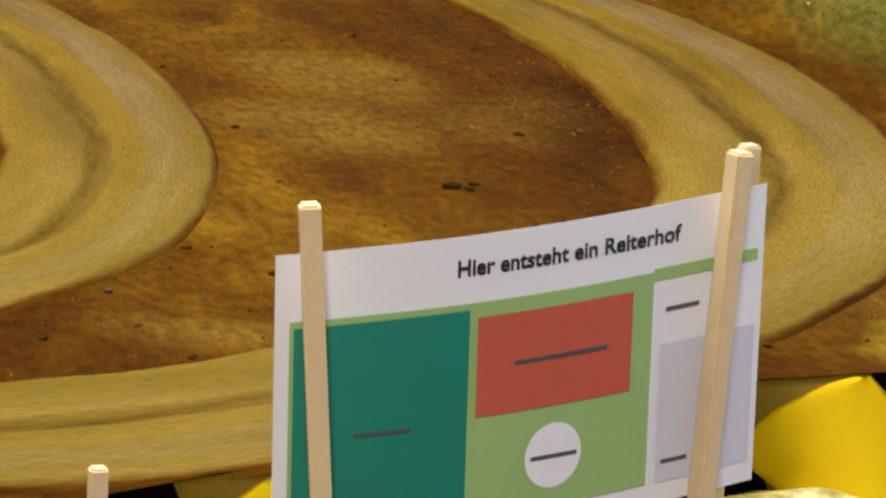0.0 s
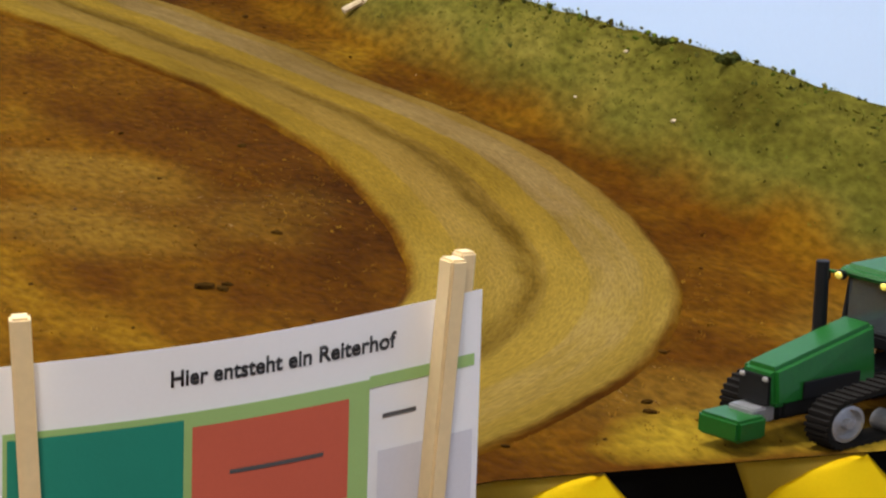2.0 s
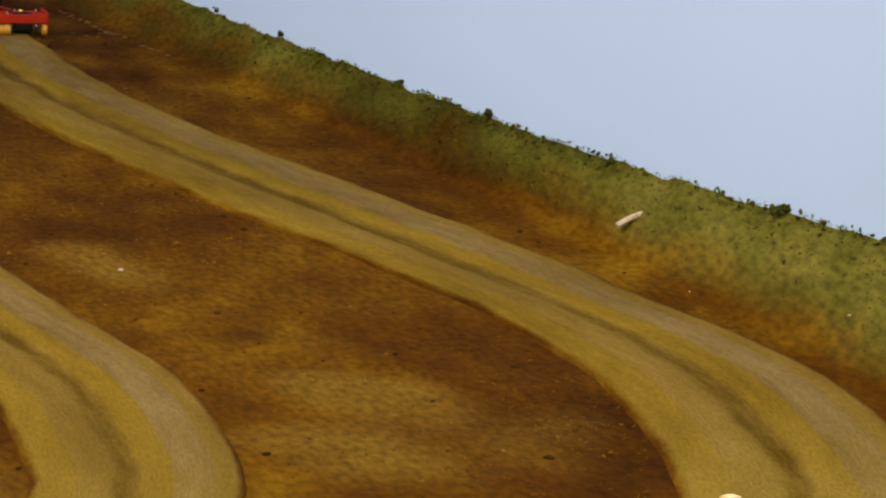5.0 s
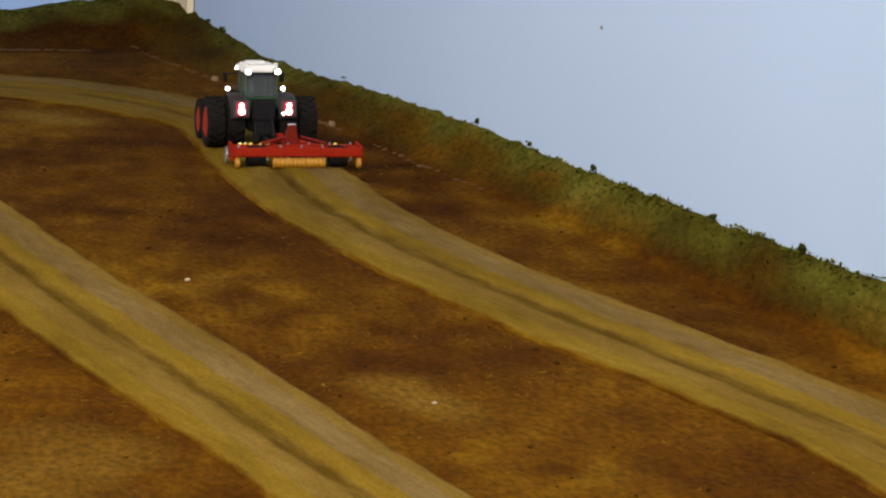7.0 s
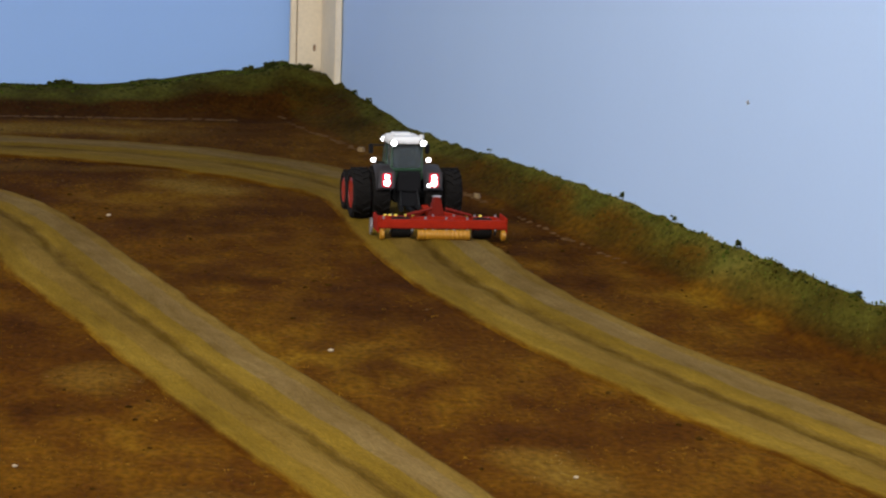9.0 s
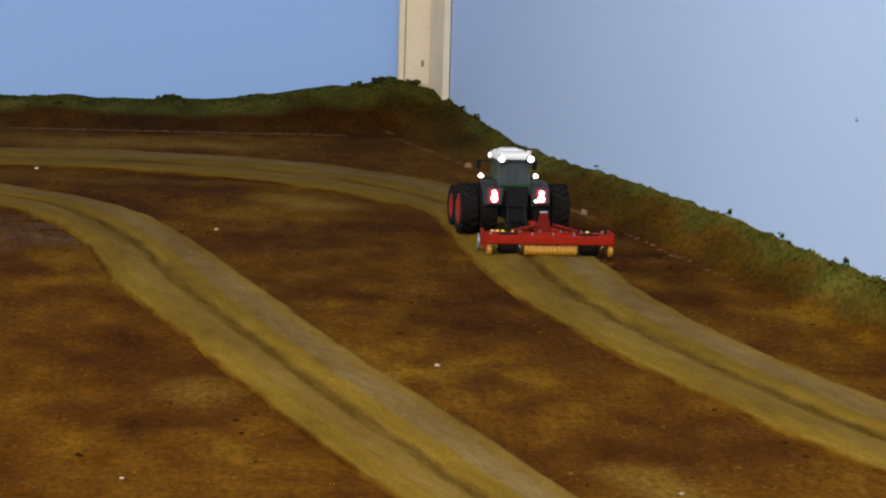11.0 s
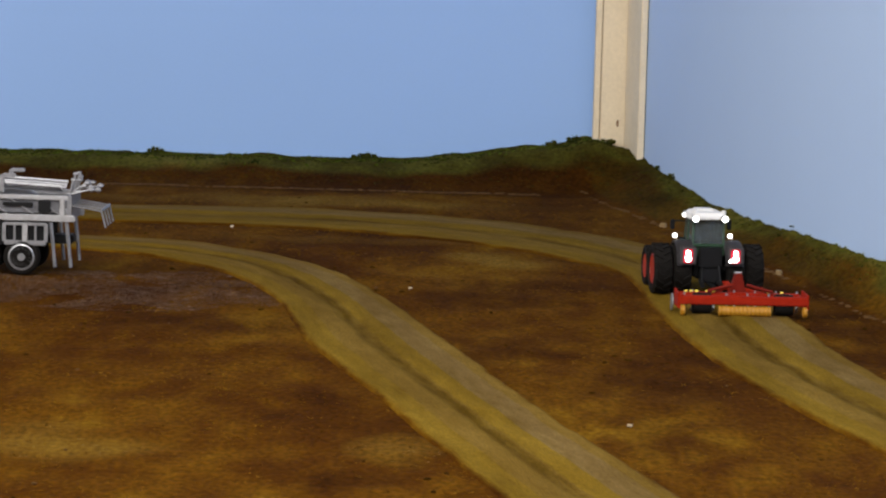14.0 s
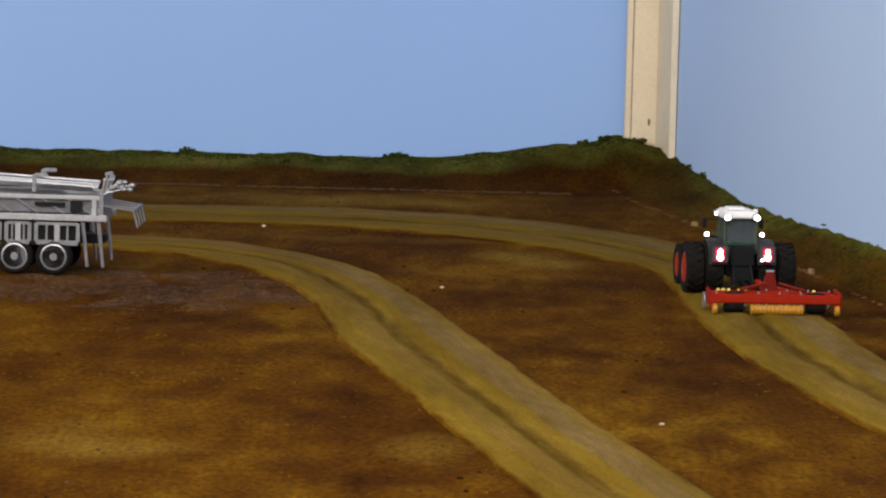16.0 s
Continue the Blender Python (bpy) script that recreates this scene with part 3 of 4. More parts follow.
def site_sign():
    ob = thing("site_sign", "printed paper site plan sign clamped between pale wooden battens", "sign")

    def patch(name, u0, v0, u1, v1, lift, mat, label="", n=14, thick=0.0):
        n = max(2, round((u1 - u0) * 60))
        bm = bmesh.new()
        g = [[bm.verts.new(on_sign(u0 + (u1 - u0) * i / n, v0 + (v1 - v0) * j / 4, lift)) for j in range(5)] for i in range(n + 1)]
        for a, b in zip(g, g[1:]):
            for j in range(4):
                bm.faces.new((a[j], a[j + 1], b[j + 1], b[j]))
        if thick:
            h = [[bm.verts.new(v.co + Vector((0, thick, 0))) for v in col] for col in g]
            for a, b in zip(h, h[1:]):
                for j in range(4):
                    bm.faces.new((a[j], b[j], b[j + 1], a[j + 1]))
        return part(name, bm, mat, ob, label, smooth=True)

    patch("sheet", 0, 0, 1, 1, 0, PAPER, "white paper sheet, bowed", 40, 0.0008)
    patch("plan_field", 0.028, 0.215, 0.765, 0.925, 0.0014, INK_LGREEN, "light green plan ground")
    patch("plan_panel", 0.036, 0.235, 0.388, 0.905, 0.0024, INK_DGREEN, "dark green plan panel")
    patch("plan_panel", 0.405, 0.262, 0.722, 0.59, 0.0024, INK_RED, "brick red plan panel")
    patch("plan_panel", 0.785, 0.46, 0.985, 0.925, 0.0014, INK_LILAC, "lilac grey plan panel")
    patch("plan_strip", 0.765, 0.205, 0.985, 0.245, 0.0014, INK_LGREEN, "light green stripe")
    bm = bmesh.new()
    c = bm.verts.new(on_sign(0.567, 0.755, 0.0024))
    ring = [bm.verts.new(on_sign(0.567 + 0.058 * math.cos(a), 0.755 + 0.108 * math.sin(a), 0.0024)) for a in [2 * math.pi * k / 36 for k in range(36)]]
    for k in range(36):
        bm.faces.new((c, ring[k], ring[(k + 1) % 36]))
    part("plan_circle", bm, PAPER, ob, "white disc on the plan")
    for u, v, w, lift in ((0.217, 0.60, 0.115, 0.0034), (0.575, 0.425, 0.19, 0.0034), (0.567, 0.755, 0.095, 0.0034), (0.828, 0.345, 0.07, 0.0016), (0.905, 0.59, 0.028, 0.0024), (0.822, 0.855, 0.055, 0.0024), (0.385, 0.962, 0.07, 0.0016)):
        patch("text_bar", u - w / 2, v - 0.007, u + w / 2, v + 0.007, lift, INK_FAINT, "", 6)
    font = bpy.data.curves.new("lettering", "FONT")
    font.offset = 0.02
    font.body, font.size = "Hier entsteht ein Reiterhof", 1.0
    tmp = new("lettering_source", font)
    bpy.context.view_layer.update()
    me = bpy.data.meshes.new_from_object(tmp.evaluated_get(bpy.context.evaluated_depsgraph_get()))
    bpy.data.objects.remove(tmp)
    bm = bmesh.new()
    bm.from_mesh(me)
    bmesh.ops.triangulate(bm, faces=bm.faces[:])
    xs = [v.co.x for v in bm.verts]
    x0, x1 = min(xs), max(xs)
    u0, u1 = 0.362, 0.818
    k = (u1 - u0) * SIGN_W / (x1 - x0)
    for v in bm.verts:
        v.co = on_sign(u0 + (u1 - u0) * (v.co.x - x0) / (x1 - x0), 0.122 - v.co.y * k * 1.08 / SIGN_H, 0.0016)
    bmesh.ops.solidify(bm, geom=bm.faces[:], thickness=0.0003)
    part("lettering", bm, INK, ob, "bold black heading letters")
    for u0, u1, over, back in ((0.062, 0.098, 0.024, -0.0085), (0.918, 0.876, 0.020, -0.0085), (0.962, 0.925, 0.018, 0.0055)):
        top, bot = on_sign(u0, 0.0), on_sign(u1, 1.0)
        d = (top - bot).normalized()
        top = top + d * over
        bot = bot + d * ((-0.064 - bot.z) / d.z)
        mid = (top + bot) / 2 + Vector((0, back, 0))
        m = Matrix.Translation(mid) @ d.to_track_quat("Z", "Y").to_matrix().to_4x4()
        bm = bmesh.new()
        box(bm, (0, 0, 0), (0.0105 if back < 0 else 0.008, 0.009, (top - bot).length), bevel=0.0012)
        bm.transform(m)
        part("batten", bm, PINE, ob, "pale square pine batten")
    return ob


site_sign()


def stake(x, y, top, lean=0.0):
    bm = bmesh.new()
    n = top + 0.06
    box(bm, (0, 0, n / 2), (0.0085, 0.0085, n), bevel=0.001, taper=(0.92, 0.92))
    return single("wooden_stake", bm, PINE, "short pale square wooden stake in the earth", "stake", "stakes of the building site", m=pose(x, y, -0.06, 0, lean, 0))


stake(0.181, 1.44, 0.032)
stake(0.565, 1.47, 0.005, -2)


# ---- tractor with twin tyres ----
LUGS = {}


def wheel(parent, x, y, r, w, twin, rim_mat=None):
    """One wheel position: tyre with lugs, dished rim and hub."""
    s = 1 if x > 0 else -1
    holder = None
    for k in range(2 if twin else 1):
        cx = x + s * k * (w * 1.06)
        bm = bmesh.new()
        h = w / 2
        lathe(bm, [(r * 0.60, -h * 0.8), (r * 0.72, -h), (r * 0.88, -h * 0.98), (r * 0.955, -h * 0.75), (r * 0.965, 0), (r * 0.955, h * 0.75), (r * 0.88, h * 0.98), (r * 0.72, h), (r * 0.60, h * 0.8)], 36, "X")
        bm.transform(Matrix.Translation((cx, y, r)))
        tyre = part("wheel", bm, BLACK_RUBBER, parent, "black lugged rubber tyre", smooth=False)
        key = (round(r, 5), round(w, 5))
        if key not in LUGS:
            LUGS[key] = mesh_of("tyre_lug", boxes(((0, 0, 0), (h, r * 0.075, r * 0.09))), BLACK_RUBBER)
        for i in range(18):
            a = 2 * math.pi * i / 18
            for side in (-1, 1):
                lug = new("tyre_lug", LUGS[key])
                lug.parent = tyre
                lug.matrix_basis = Matrix.Translation((cx, y, r)) @ Matrix.Rotation(a + side * 0.08, 4, "X") @ Matrix.Translation((side * h * 0.45, 0, r * 0.965)) @ Matrix.Rotation(side * 0.6, 4, "Z")
        bm = bmesh.new()
        lathe(bm, [(r * 0.60, s * h * 0.86), (r * 0.56, s * h * 0.9), (r * 0.52, s * h * 0.55), (r * 0.30, s * h * 0.35), (r * 0.24, s * h * 0.60), (r * 0.12, s * h * 0.66)], 28, "X", (cx, y, r))
        part("rim", bm, rim_mat or RIM_RED, tyre, "red painted dished rim", smooth=False)
        bm = bmesh.new()
        for i in range(8):
            a = 2 * math.pi * i / 8
            tube(bm, (cx + s * h * 0.4, y + math.cos(a) * r * 0.2, r + math.sin(a) * r * 0.2), (cx + s * h * 0.68, y + math.cos(a) * r * 0.2, r + math.sin(a) * r * 0.2), r * 0.025, 6)
        part("wheel_bolts", bm, STEEL, tyre)
    return tyre


def lamp(parent, c, r, mat=LAMP_WHITE, depth=0.003, name="work_light", facing=-1):
    bm = boxes((c, (r * 2.3, depth * 2, r * 2.0), {"bevel": r * 0.3}))
    body = part(name, bm, DARK, parent)
    bm = bmesh.new()
    bmesh.ops.create_uvsphere(bm, u_segments=12, v_segments=8, radius=r, matrix=Matrix.Translation((c[0], c[1] + facing * depth, c[2])) @ Matrix.Diagonal((1, 0.45, 0.9, 1)))
    part("lens", bm, mat, body, "lit white lens" if mat is LAMP_WHITE else "", smooth=True)
    return body


def tractor(m):
    ob = thing("tractor", "dark green model tractor with white roof, twin tyres and lit lamps", "tractor", m)
    ra, fa = -0.036, 0.050
    for s in (-1, 1):
        wheel(ob, s * 0.034, ra, 0.0325, 0.0235, True)
        wheel(ob, s * 0.034, fa, 0.0265, 0.0200, True)
    part("rear_axle", rod((-0.055, ra, 0.0325), (0.055, ra, 0.0325), 0.006, 12), DARK, ob)
    part("front_axle", rod((-0.05, fa, 0.0265), (0.05, fa, 0.0265), 0.0045, 12), DARK, ob)
    part("chassis", boxes(((0, 0.006, 0.033), (0.024, 0.115, 0.020), {"bevel": 0.002}), ((0, -0.036, 0.036), (0.036, 0.036, 0.028), {"bevel": 0.003})), DARK, ob)
    bm = boxes(((0, 0.052, 0.052), (0.030, 0.072, 0.026), {"bevel": 0.004, "taper": (0.78, 0.95), "shift": (0, -0.002)}))
    hood = part("hood", bm, GREEN, ob, "dark green hood")
    part("grille", boxes(((0, 0.089, 0.048), (0.024, 0.003, 0.020), {"bevel": 0.001})), DARK, hood)
    for x in (-0.0152, 0.0152):
        part("side_vent", boxes(((x, 0.055, 0.050), (0.0016, 0.040, 0.012), {"bevel": 0.0005})), DARK, hood)
    for x in (-0.008, 0.008):
        lamp(ob, (x, 0.0905, 0.056), 0.0035, name="headlight", facing=1)
    part("front_weight", boxes(((0, 0.103, 0.034), (0.034, 0.020, 0.020), {"bevel": 0.003})), DARK, ob)
    # cab
    for x, y, dx, dy in ((-0.021, 0.008, 0.002, -0.006), (0.021, 0.008, -0.002, -0.006), (-0.020, -0.050, 0.001, 0.006), (0.020, -0.050, -0.001, 0.006), (-0.0215, -0.020, 0.001, 0), (0.0215, -0.020, -0.001, 0)):
        part("cab_pillar", rod((x, y, 0.058), (x + dx, y + dy, 0.098), 0.0016, 6), GREEN, ob)
    part("cab_base", boxes(((0, -0.021, 0.056), (0.044, 0.062, 0.012), {"bevel": 0.002})), GREEN, ob)
    part("cab_sill", rod((-0.020, -0.051, 0.064), (0.020, -0.051, 0.064), 0.002, 6), GREEN, ob)
    for c, s, mm in (((0, -0.0475, 0.081), (0.036, 0.0008, 0.030), None), ((0, 0.005, 0.080), (0.036, 0.0008, 0.034), None), ((-0.0205, -0.021, 0.080), (0.0008, 0.050, 0.032), None), ((0.0205, -0.021, 0.080), (0.0008, 0.050, 0.032), None)):
        part("window", boxes((c, s)), GLASS, ob, "smoked cab glass")
    seat = part("seat", boxes(((0, -0.024, 0.066), (0.015, 0.014, 0.007), {"bevel": 0.002}), ((0, -0.032, 0.078), (0.015, 0.004, 0.022), {"bevel": 0.0015})), DARK, ob)
    wheel_col = part("steering_wheel", rod((0, -0.004, 0.062), (0, -0.010, 0.074), 0.001, 6), DARK, ob)
    bm = boxes(((0, -0.021, 0.1015), (0.049, 0.066, 0.008), {"bevel": 0.003, "taper": (0.86, 0.88)}), ((0, -0.021, 0.0985), (0.050, 0.066, 0.003), {"bevel": 0.001}), ((0, -0.005, 0.106), (0.024, 0.022, 0.003), {"bevel": 0.001}))
    roof = part("roof", bm, WHITE, ob, "white plastic cab roof")
    for x in (-0.019, 0.019):
        lamp(ob, (x, -0.0555, 0.0985), 0.0040)
        lamp(ob, (x, 0.0135, 0.0990), 0.0035, facing=1)
        bm = bmesh.new()
        tube(bm, (x, -0.045, 0.104), (x, -0.045, 0.1085), 0.003, 10)
        part("beacon", bm, WHITE, ob)
    lamp(ob, (-0.0235, -0.002, 0.0985), 0.0028)
    # fenders with tail lamps
    for s in (-1, 1):
        bm = bmesh.new()
        cols = []
        for i in range(13):
            a = math.radians(12 + 122 * i / 12)
            row = []
            for x in (0.019, 0.022, 0.040, 0.043):
                rr = 0.037 + (0.0 if 0.02 < x < 0.042 else -0.0015)
                row.append(bm.verts.new((s * x, ra - rr * math.cos(a) * 0.98, 0.0325 + rr * math.sin(a))))
            cols.append(row)
        for a, b in zip(cols, cols[1:]):
            for k in range(3):
                bm.faces.new((a[k], a[k + 1], b[k + 1], b[k]))
        bmesh.ops.solidify(bm, geom=bm.faces[:], thickness=0.0012)
        bmesh.ops.recalc_face_normals(bm, faces=bm.faces[:])
        fender = part("fender", bm, GREY, ob, "grey rear fender", smooth=True)
        part("tail_panel", boxes(((s * 0.0305, ra - 0.0375, 0.0535), (0.023, 0.004, 0.024), {"bevel": 0.006})), GREY, fender)
        part("tail_light", boxes(((s * 0.0305, ra - 0.0400, 0.0530), (0.0125, 0.003, 0.018), {"bevel": 0.004})), LAMP_RED, fender, "red tail lamp")
        bm = bmesh.new()
        for dz, r in ((0.0042, 0.0034), (-0.0030, 0.0044)):
            bmesh.ops.create_uvsphere(bm, u_segments=12, v_segments=8, radius=r, matrix=Matrix.Translation((s * 0.0305, ra - 0.0415, 0.0530 + dz)) @ Matrix.Diagonal((0.95, 0.4, 1, 1)))
        part("tail_lens", bm, LAMP_WHITE, fender, "lit white lens", smooth=True)
        # mirror arms and side lamps
        arm = part("mirror_arm", rod((s * 0.021, 0.004, 0.090), (s * 0.036, 0.008, 0.090), 0.0010, 6), DARK, ob)
        part("mirror", boxes(((s * 0.037, 0.008, 0.085), (0.006, 0.003, 0.013), {"bevel": 0.001})), DARK, arm)
        lamp(ob, (s * 0.036, -0.004, 0.072), 0.0032, name="side_light")
        part("light_bracket", rod((s * 0.021, -0.004, 0.068), (s * 0.036, -0.004, 0.070), 0.0012, 6), DARK, ob)
        part("step", boxes(((s * 0.021, 0.010, 0.026), (0.012, 0.014, 0.022), {"bevel": 0.001})), DARK, ob)
    lamp(ob, (0.0235, ra - 0.0395, 0.0470), 0.0022, name="plough_light")
    part("exhaust", rod((0.0195, 0.022, 0.050), (0.0195, 0.022, 0.098), 0.0030, 10), DARK, ob, "dark upright exhaust pipe")
    part("rear_housing", boxes(((0, ra - 0.028, 0.050), (0.030, 0.010, 0.026), {"bevel": 0.002}), ((0, ra - 0.026, 0.028), (0.026, 0.012, 0.020), {"bevel": 0.002})), DARK, ob)
    for s in (-1, 1):
        part("lift_arm", rod((s * 0.010, ra - 0.026, 0.020), (s * 0.013, ra - 0.052, 0.017), 0.0034, 6), DARK, ob)
        part("lift_rod", rod((s * 0.010, ra - 0.030, 0.044), (s * 0.012, ra - 0.044, 0.019), 0.0012, 6), DARK, ob)
    part("drawbar", boxes(((0, ra - 0.042, 0.0165), (0.006, 0.040, 0.003), {"bevel": 0.0005})), DARK, ob)
    return ob


def cultivator(m):
    ob = thing("cultivator", "red model cultivator with yellow rollers behind the tractor", "implement", m)
    w = 0.158
    part("drawbar", boxes(((0, 0.085, 0.0185), (0.009, 0.140, 0.007), {"bevel": 0.001})), RED, ob)
    for s in (-1, 1):
        part("drawbar_strut", rod((s * 0.004, 0.105, 0.020), (s * 0.040, 0.012, 0.020), 0.0028, 6), RED, ob)
    tower = part("headstock", boxes(((0, 0.030, 0.032), (0.022, 0.016, 0.028), {"bevel": 0.001, "taper": (0.35, 1)})), RED_DARK, ob, "dull red headstock tower")
    part("pin", rod((-0.005, 0.030, 0.0465), (0.005, 0.030, 0.0465), 0.0014, 8), STEEL, tower)
    for y, z in ((0.012, 0.020), (-0.018, 0.019)):
        part("frame_beam", boxes(((0, y, z), (w if y < 0 else w * 0.94, 0.007, 0.008), {"bevel": 0.001})), RED, ob)
    for x in (-0.074, -0.045, -0.016, 0.016, 0.045, 0.074):
        part("frame_link", boxes(((x, -0.003, 0.0195), (0.005, 0.034, 0.006), {"bevel": 0.0008})), RED, ob)
    part("rear_beam", boxes(((0, -0.033, 0.0195), (w, 0.008, 0.011), {"bevel": 0.0015})), RED, ob, "bright red rear beam")
    for s in (-1, 1):
        part("wing_plate", boxes(((s * 0.0785, -0.008, 0.018), (0.003, 0.052, 0.020), {"bevel": 0.001})), RED, ob)
        part("ram", rod((s * 0.008, 0.008, 0.034), (s * 0.040, 0.006, 0.026), 0.0020, 8), RED_DARK, ob, "dull red hydraulic ram")
    for i in range(12):
        x = -0.071 + 0.142 * i / 11
        for y in ((0.012,) if i % 2 else (-0.018,)):
            bm = rod((x, y, 0.018), (x, y - 0.007, 0.007), 0.0014, 6)
            tube(bm, (x, y - 0.007, 0.007), (x, y + 0.003, 0.0015), 0.0016, 6, 0.0016)
            part("tine", bm, STEEL, ob)
        part("bolt", rod((x, 0.012 if i % 2 else -0.018, 0.022), (x, 0.012 if i % 2 else -0.018, 0.0265), 0.0014, 8), STEEL, ob)
    bm = bmesh.new()
    prof = []
    for k in range(13):
        x = -0.031 + 0.062 * k / 12
        prof += [(0.0058, x), (0.0066, x + 0.0012)]
    lathe(bm, prof, 20, "X", (0, -0.038, 0.0068))
    part("roller", bm, YELLOW, ob, "yellow ribbed roller")
    for s in (-1, 1):
        bm = bmesh.new()
        lathe(bm, [(0.006, -0.012), (0.0125, -0.011), (0.0135, 0), (0.0125, 0.011), (0.006, 0.012)], 24, "X", (s * 0.050, -0.022, 0.0140))
        part("support_wheel", bm, BLACK_RUBBER, ob, "dark support wheel", smooth=False)
        bm = bmesh.new()
        lathe(bm, [(0.0045, -0.003), (0.0066, -0.002), (0.0066, 0.002), (0.0045, 0.003)], 18, "X", (s * 0.0745, -0.038, 0.0068))
        part("end_roller", bm, YELLOW, ob, "short yellow roller")
        part("side_disc", rod((s * 0.0815, 0.014, 0.011), (s * 0.0835, 0.014, 0.011), 0.0105, 18), STEEL, ob)
    # Bright dots on the frame: their glint is put in as faint emission.
    for k, x in enumerate((-0.066, -0.060, -0.053, -0.040, -0.032, 0.036, 0.052)):
        part("glowing_reflector", boxes(((x, 0.0105, 0.0252), (0.004, 0.002, 0.0022), {"bevel": 0.0004})), LAMP_AMBER, ob, "small amber reflector with a faint glow added")
    return ob


TRACTOR = pose(0.384, 4.69, 0.003, 0, 0, 6) @ Matrix.Diagonal((1.03, 1.03, 1.03, 1))
tractor(TRACTOR)
cultivator(TRACTOR @ pose(0.008, -0.228, 0.0, 0, 0, -4))


# ---- crawler tractor at the front edge ----
LUG = mesh_of("belt_lug", boxes(((0, 0, 0), (0.0165, 0.0024, 0.0024))), BLACK_RUBBER)


def crawler(m):
    ob = thing("crawler_tractor", "bright green model crawler tractor parked at the field's edge", "tractor", m)
    bm = boxes(((0, 0.052, 0.040), (0.032, 0.080, 0.026), {"bevel": 0.003, "taper": (0.76, 0.97)}))
    for v in bm.verts:
        if v.co.z > 0.045:
            v.co.z += (0.09 - v.co.y) * 0.24
    hood = part("hood", bm, GREEN_BRIGHT, ob, "bright green sloping hood")
    part("grille", boxes(((0, 0.0925, 0.038), (0.023, 0.002, 0.020), {"bevel": 0.0006})), DARK, hood)
    for x in (-0.0155, 0.0155):
        part("side_grille", boxes(((x * 1.04, 0.050, 0.036), (0.0014, 0.044, 0.012), {"bevel": 0.0005})), DARK, hood)
        part("headlight", boxes(((x * 0.55, 0.0935, 0.046), (0.004, 0.002, 0.003), {"bevel": 0.0006})), SILVER, hood)
    part("front_weight", boxes(((0, 0.108, 0.016), (0.032, 0.022, 0.015), {"bevel": 0.002})), GREEN_BRIGHT, ob)
    part("weight_bracket", boxes(((0, 0.094, 0.022), (0.020, 0.016, 0.010), {"bevel": 0.001})), STEEL, ob)
    part("chassis", boxes(((0, 0.010, 0.028), (0.028, 0.150, 0.020), {"bevel": 0.002})), DARK, ob)
    for s in (-1, 1):
        # belt round two wheels
        lugs = []
        bm = bmesh.new()
        prof = []
        for i in range(17):
            a = math.radians(90 + 180 * i / 16)
            prof.append((-0.048 + 0.024 * math.cos(a), 0.0245 + 0.024 * math.sin(a)))
        for i in range(13):
            a = math.radians(-90 + 180 * i / 12)
            prof.append((0.060 + 0.0165 * math.cos(a), 0.0170 + 0.0165 * math.sin(a)))
        vs = [[bm.verts.new((s * x, p[0], p[1])) for p in prof] for x in (0.024, 0.040)]
        n = len(prof)
        for i in range(n):
            bm.faces.new((vs[0][i], vs[0][(i + 1) % n], vs[1][(i + 1) % n], vs[1][i]))
        bmesh.ops.recalc_face_normals(bm, faces=bm.faces[:])
        bmesh.ops.solidify(bm, geom=bm.faces[:], thickness=0.003)
        for i in range(n):
            p, q = prof[i], prof[(i + 1) % n]
            k = max(1, int(math.dist(p, q) / 0.006))
            for j in range(k):
                y, z = p[0] + (q[0] - p[0]) * j / k, p[1] + (q[1] - p[1]) * j / k
                lugs.append((s * 0.032, y, z))
        belt = part("crawler_belt", bm, BLACK_RUBBER, ob, "black rubber crawler belt")
        for c in lugs:
            lug = new("belt_lug", LUG)
            lug.parent, lug.location = belt, c
        for y, z, r, mat in ((-0.048, 0.0245, 0.019, YELLOW), (0.060, 0.0170, 0.0125, STEEL), (0.0, 0.010, 0.007, STEEL), (0.022, 0.010, 0.007, STEEL), (-0.020, 0.010, 0.007, STEEL)):
            bm = bmesh.new()
            lathe(bm, [(r, 0.001 * s), (r, 0.014 * s), (r * 0.8, 0.0145 * s), (r * 0.7, 0.011 * s), (r * 0.3, 0.012 * s), (r * 0.25, 0.016 * s)], 20, "X", (s * 0.0255, y, z))
            part("idler", bm, mat, belt, "silver idler wheel" if mat is STEEL else "")
        for y in (-0.050, 0.006):
            part("cab_pillar", rod((s * 0.020, y, 0.055), (s * 0.019, y + (0.004 if y < 0 else -0.004), 0.097), 0.0016, 6), DARK, ob)
        part("window", boxes(((s * 0.0200, -0.022, 0.077), (0.0008, 0.050, 0.036))), GLASS, ob)
        part("mudguard", boxes(((s * 0.030, -0.044, 0.054), (0.020, 0.046, 0.004), {"bevel": 0.001})), GREEN_BRIGHT, ob)
        lamp(ob, (s * 0.017, 0.013, 0.0975), 0.0028, LAMP_AMBER, 0.002, "roof_light", 1)
        arm = part("mirror_arm", rod((s * 0.019, 0.006, 0.096), (s * 0.030, 0.010, 0.097), 0.0012, 6), GREEN_BRIGHT, ob)
        part("mirror", boxes(((s * 0.031, 0.010, 0.094), (0.006, 0.003, 0.008), {"bevel": 0.001})), DARK, arm)
    part("cab_base", boxes(((0, -0.022, 0.055), (0.042, 0.060, 0.010), {"bevel": 0.002})), DARK, ob)
    part("window", boxes(((0, 0.004, 0.077), (0.036, 0.0008, 0.036))), GLASS, ob)
    part("window", boxes(((0, -0.048, 0.077), (0.036, 0.0008, 0.036))), GLASS, ob)
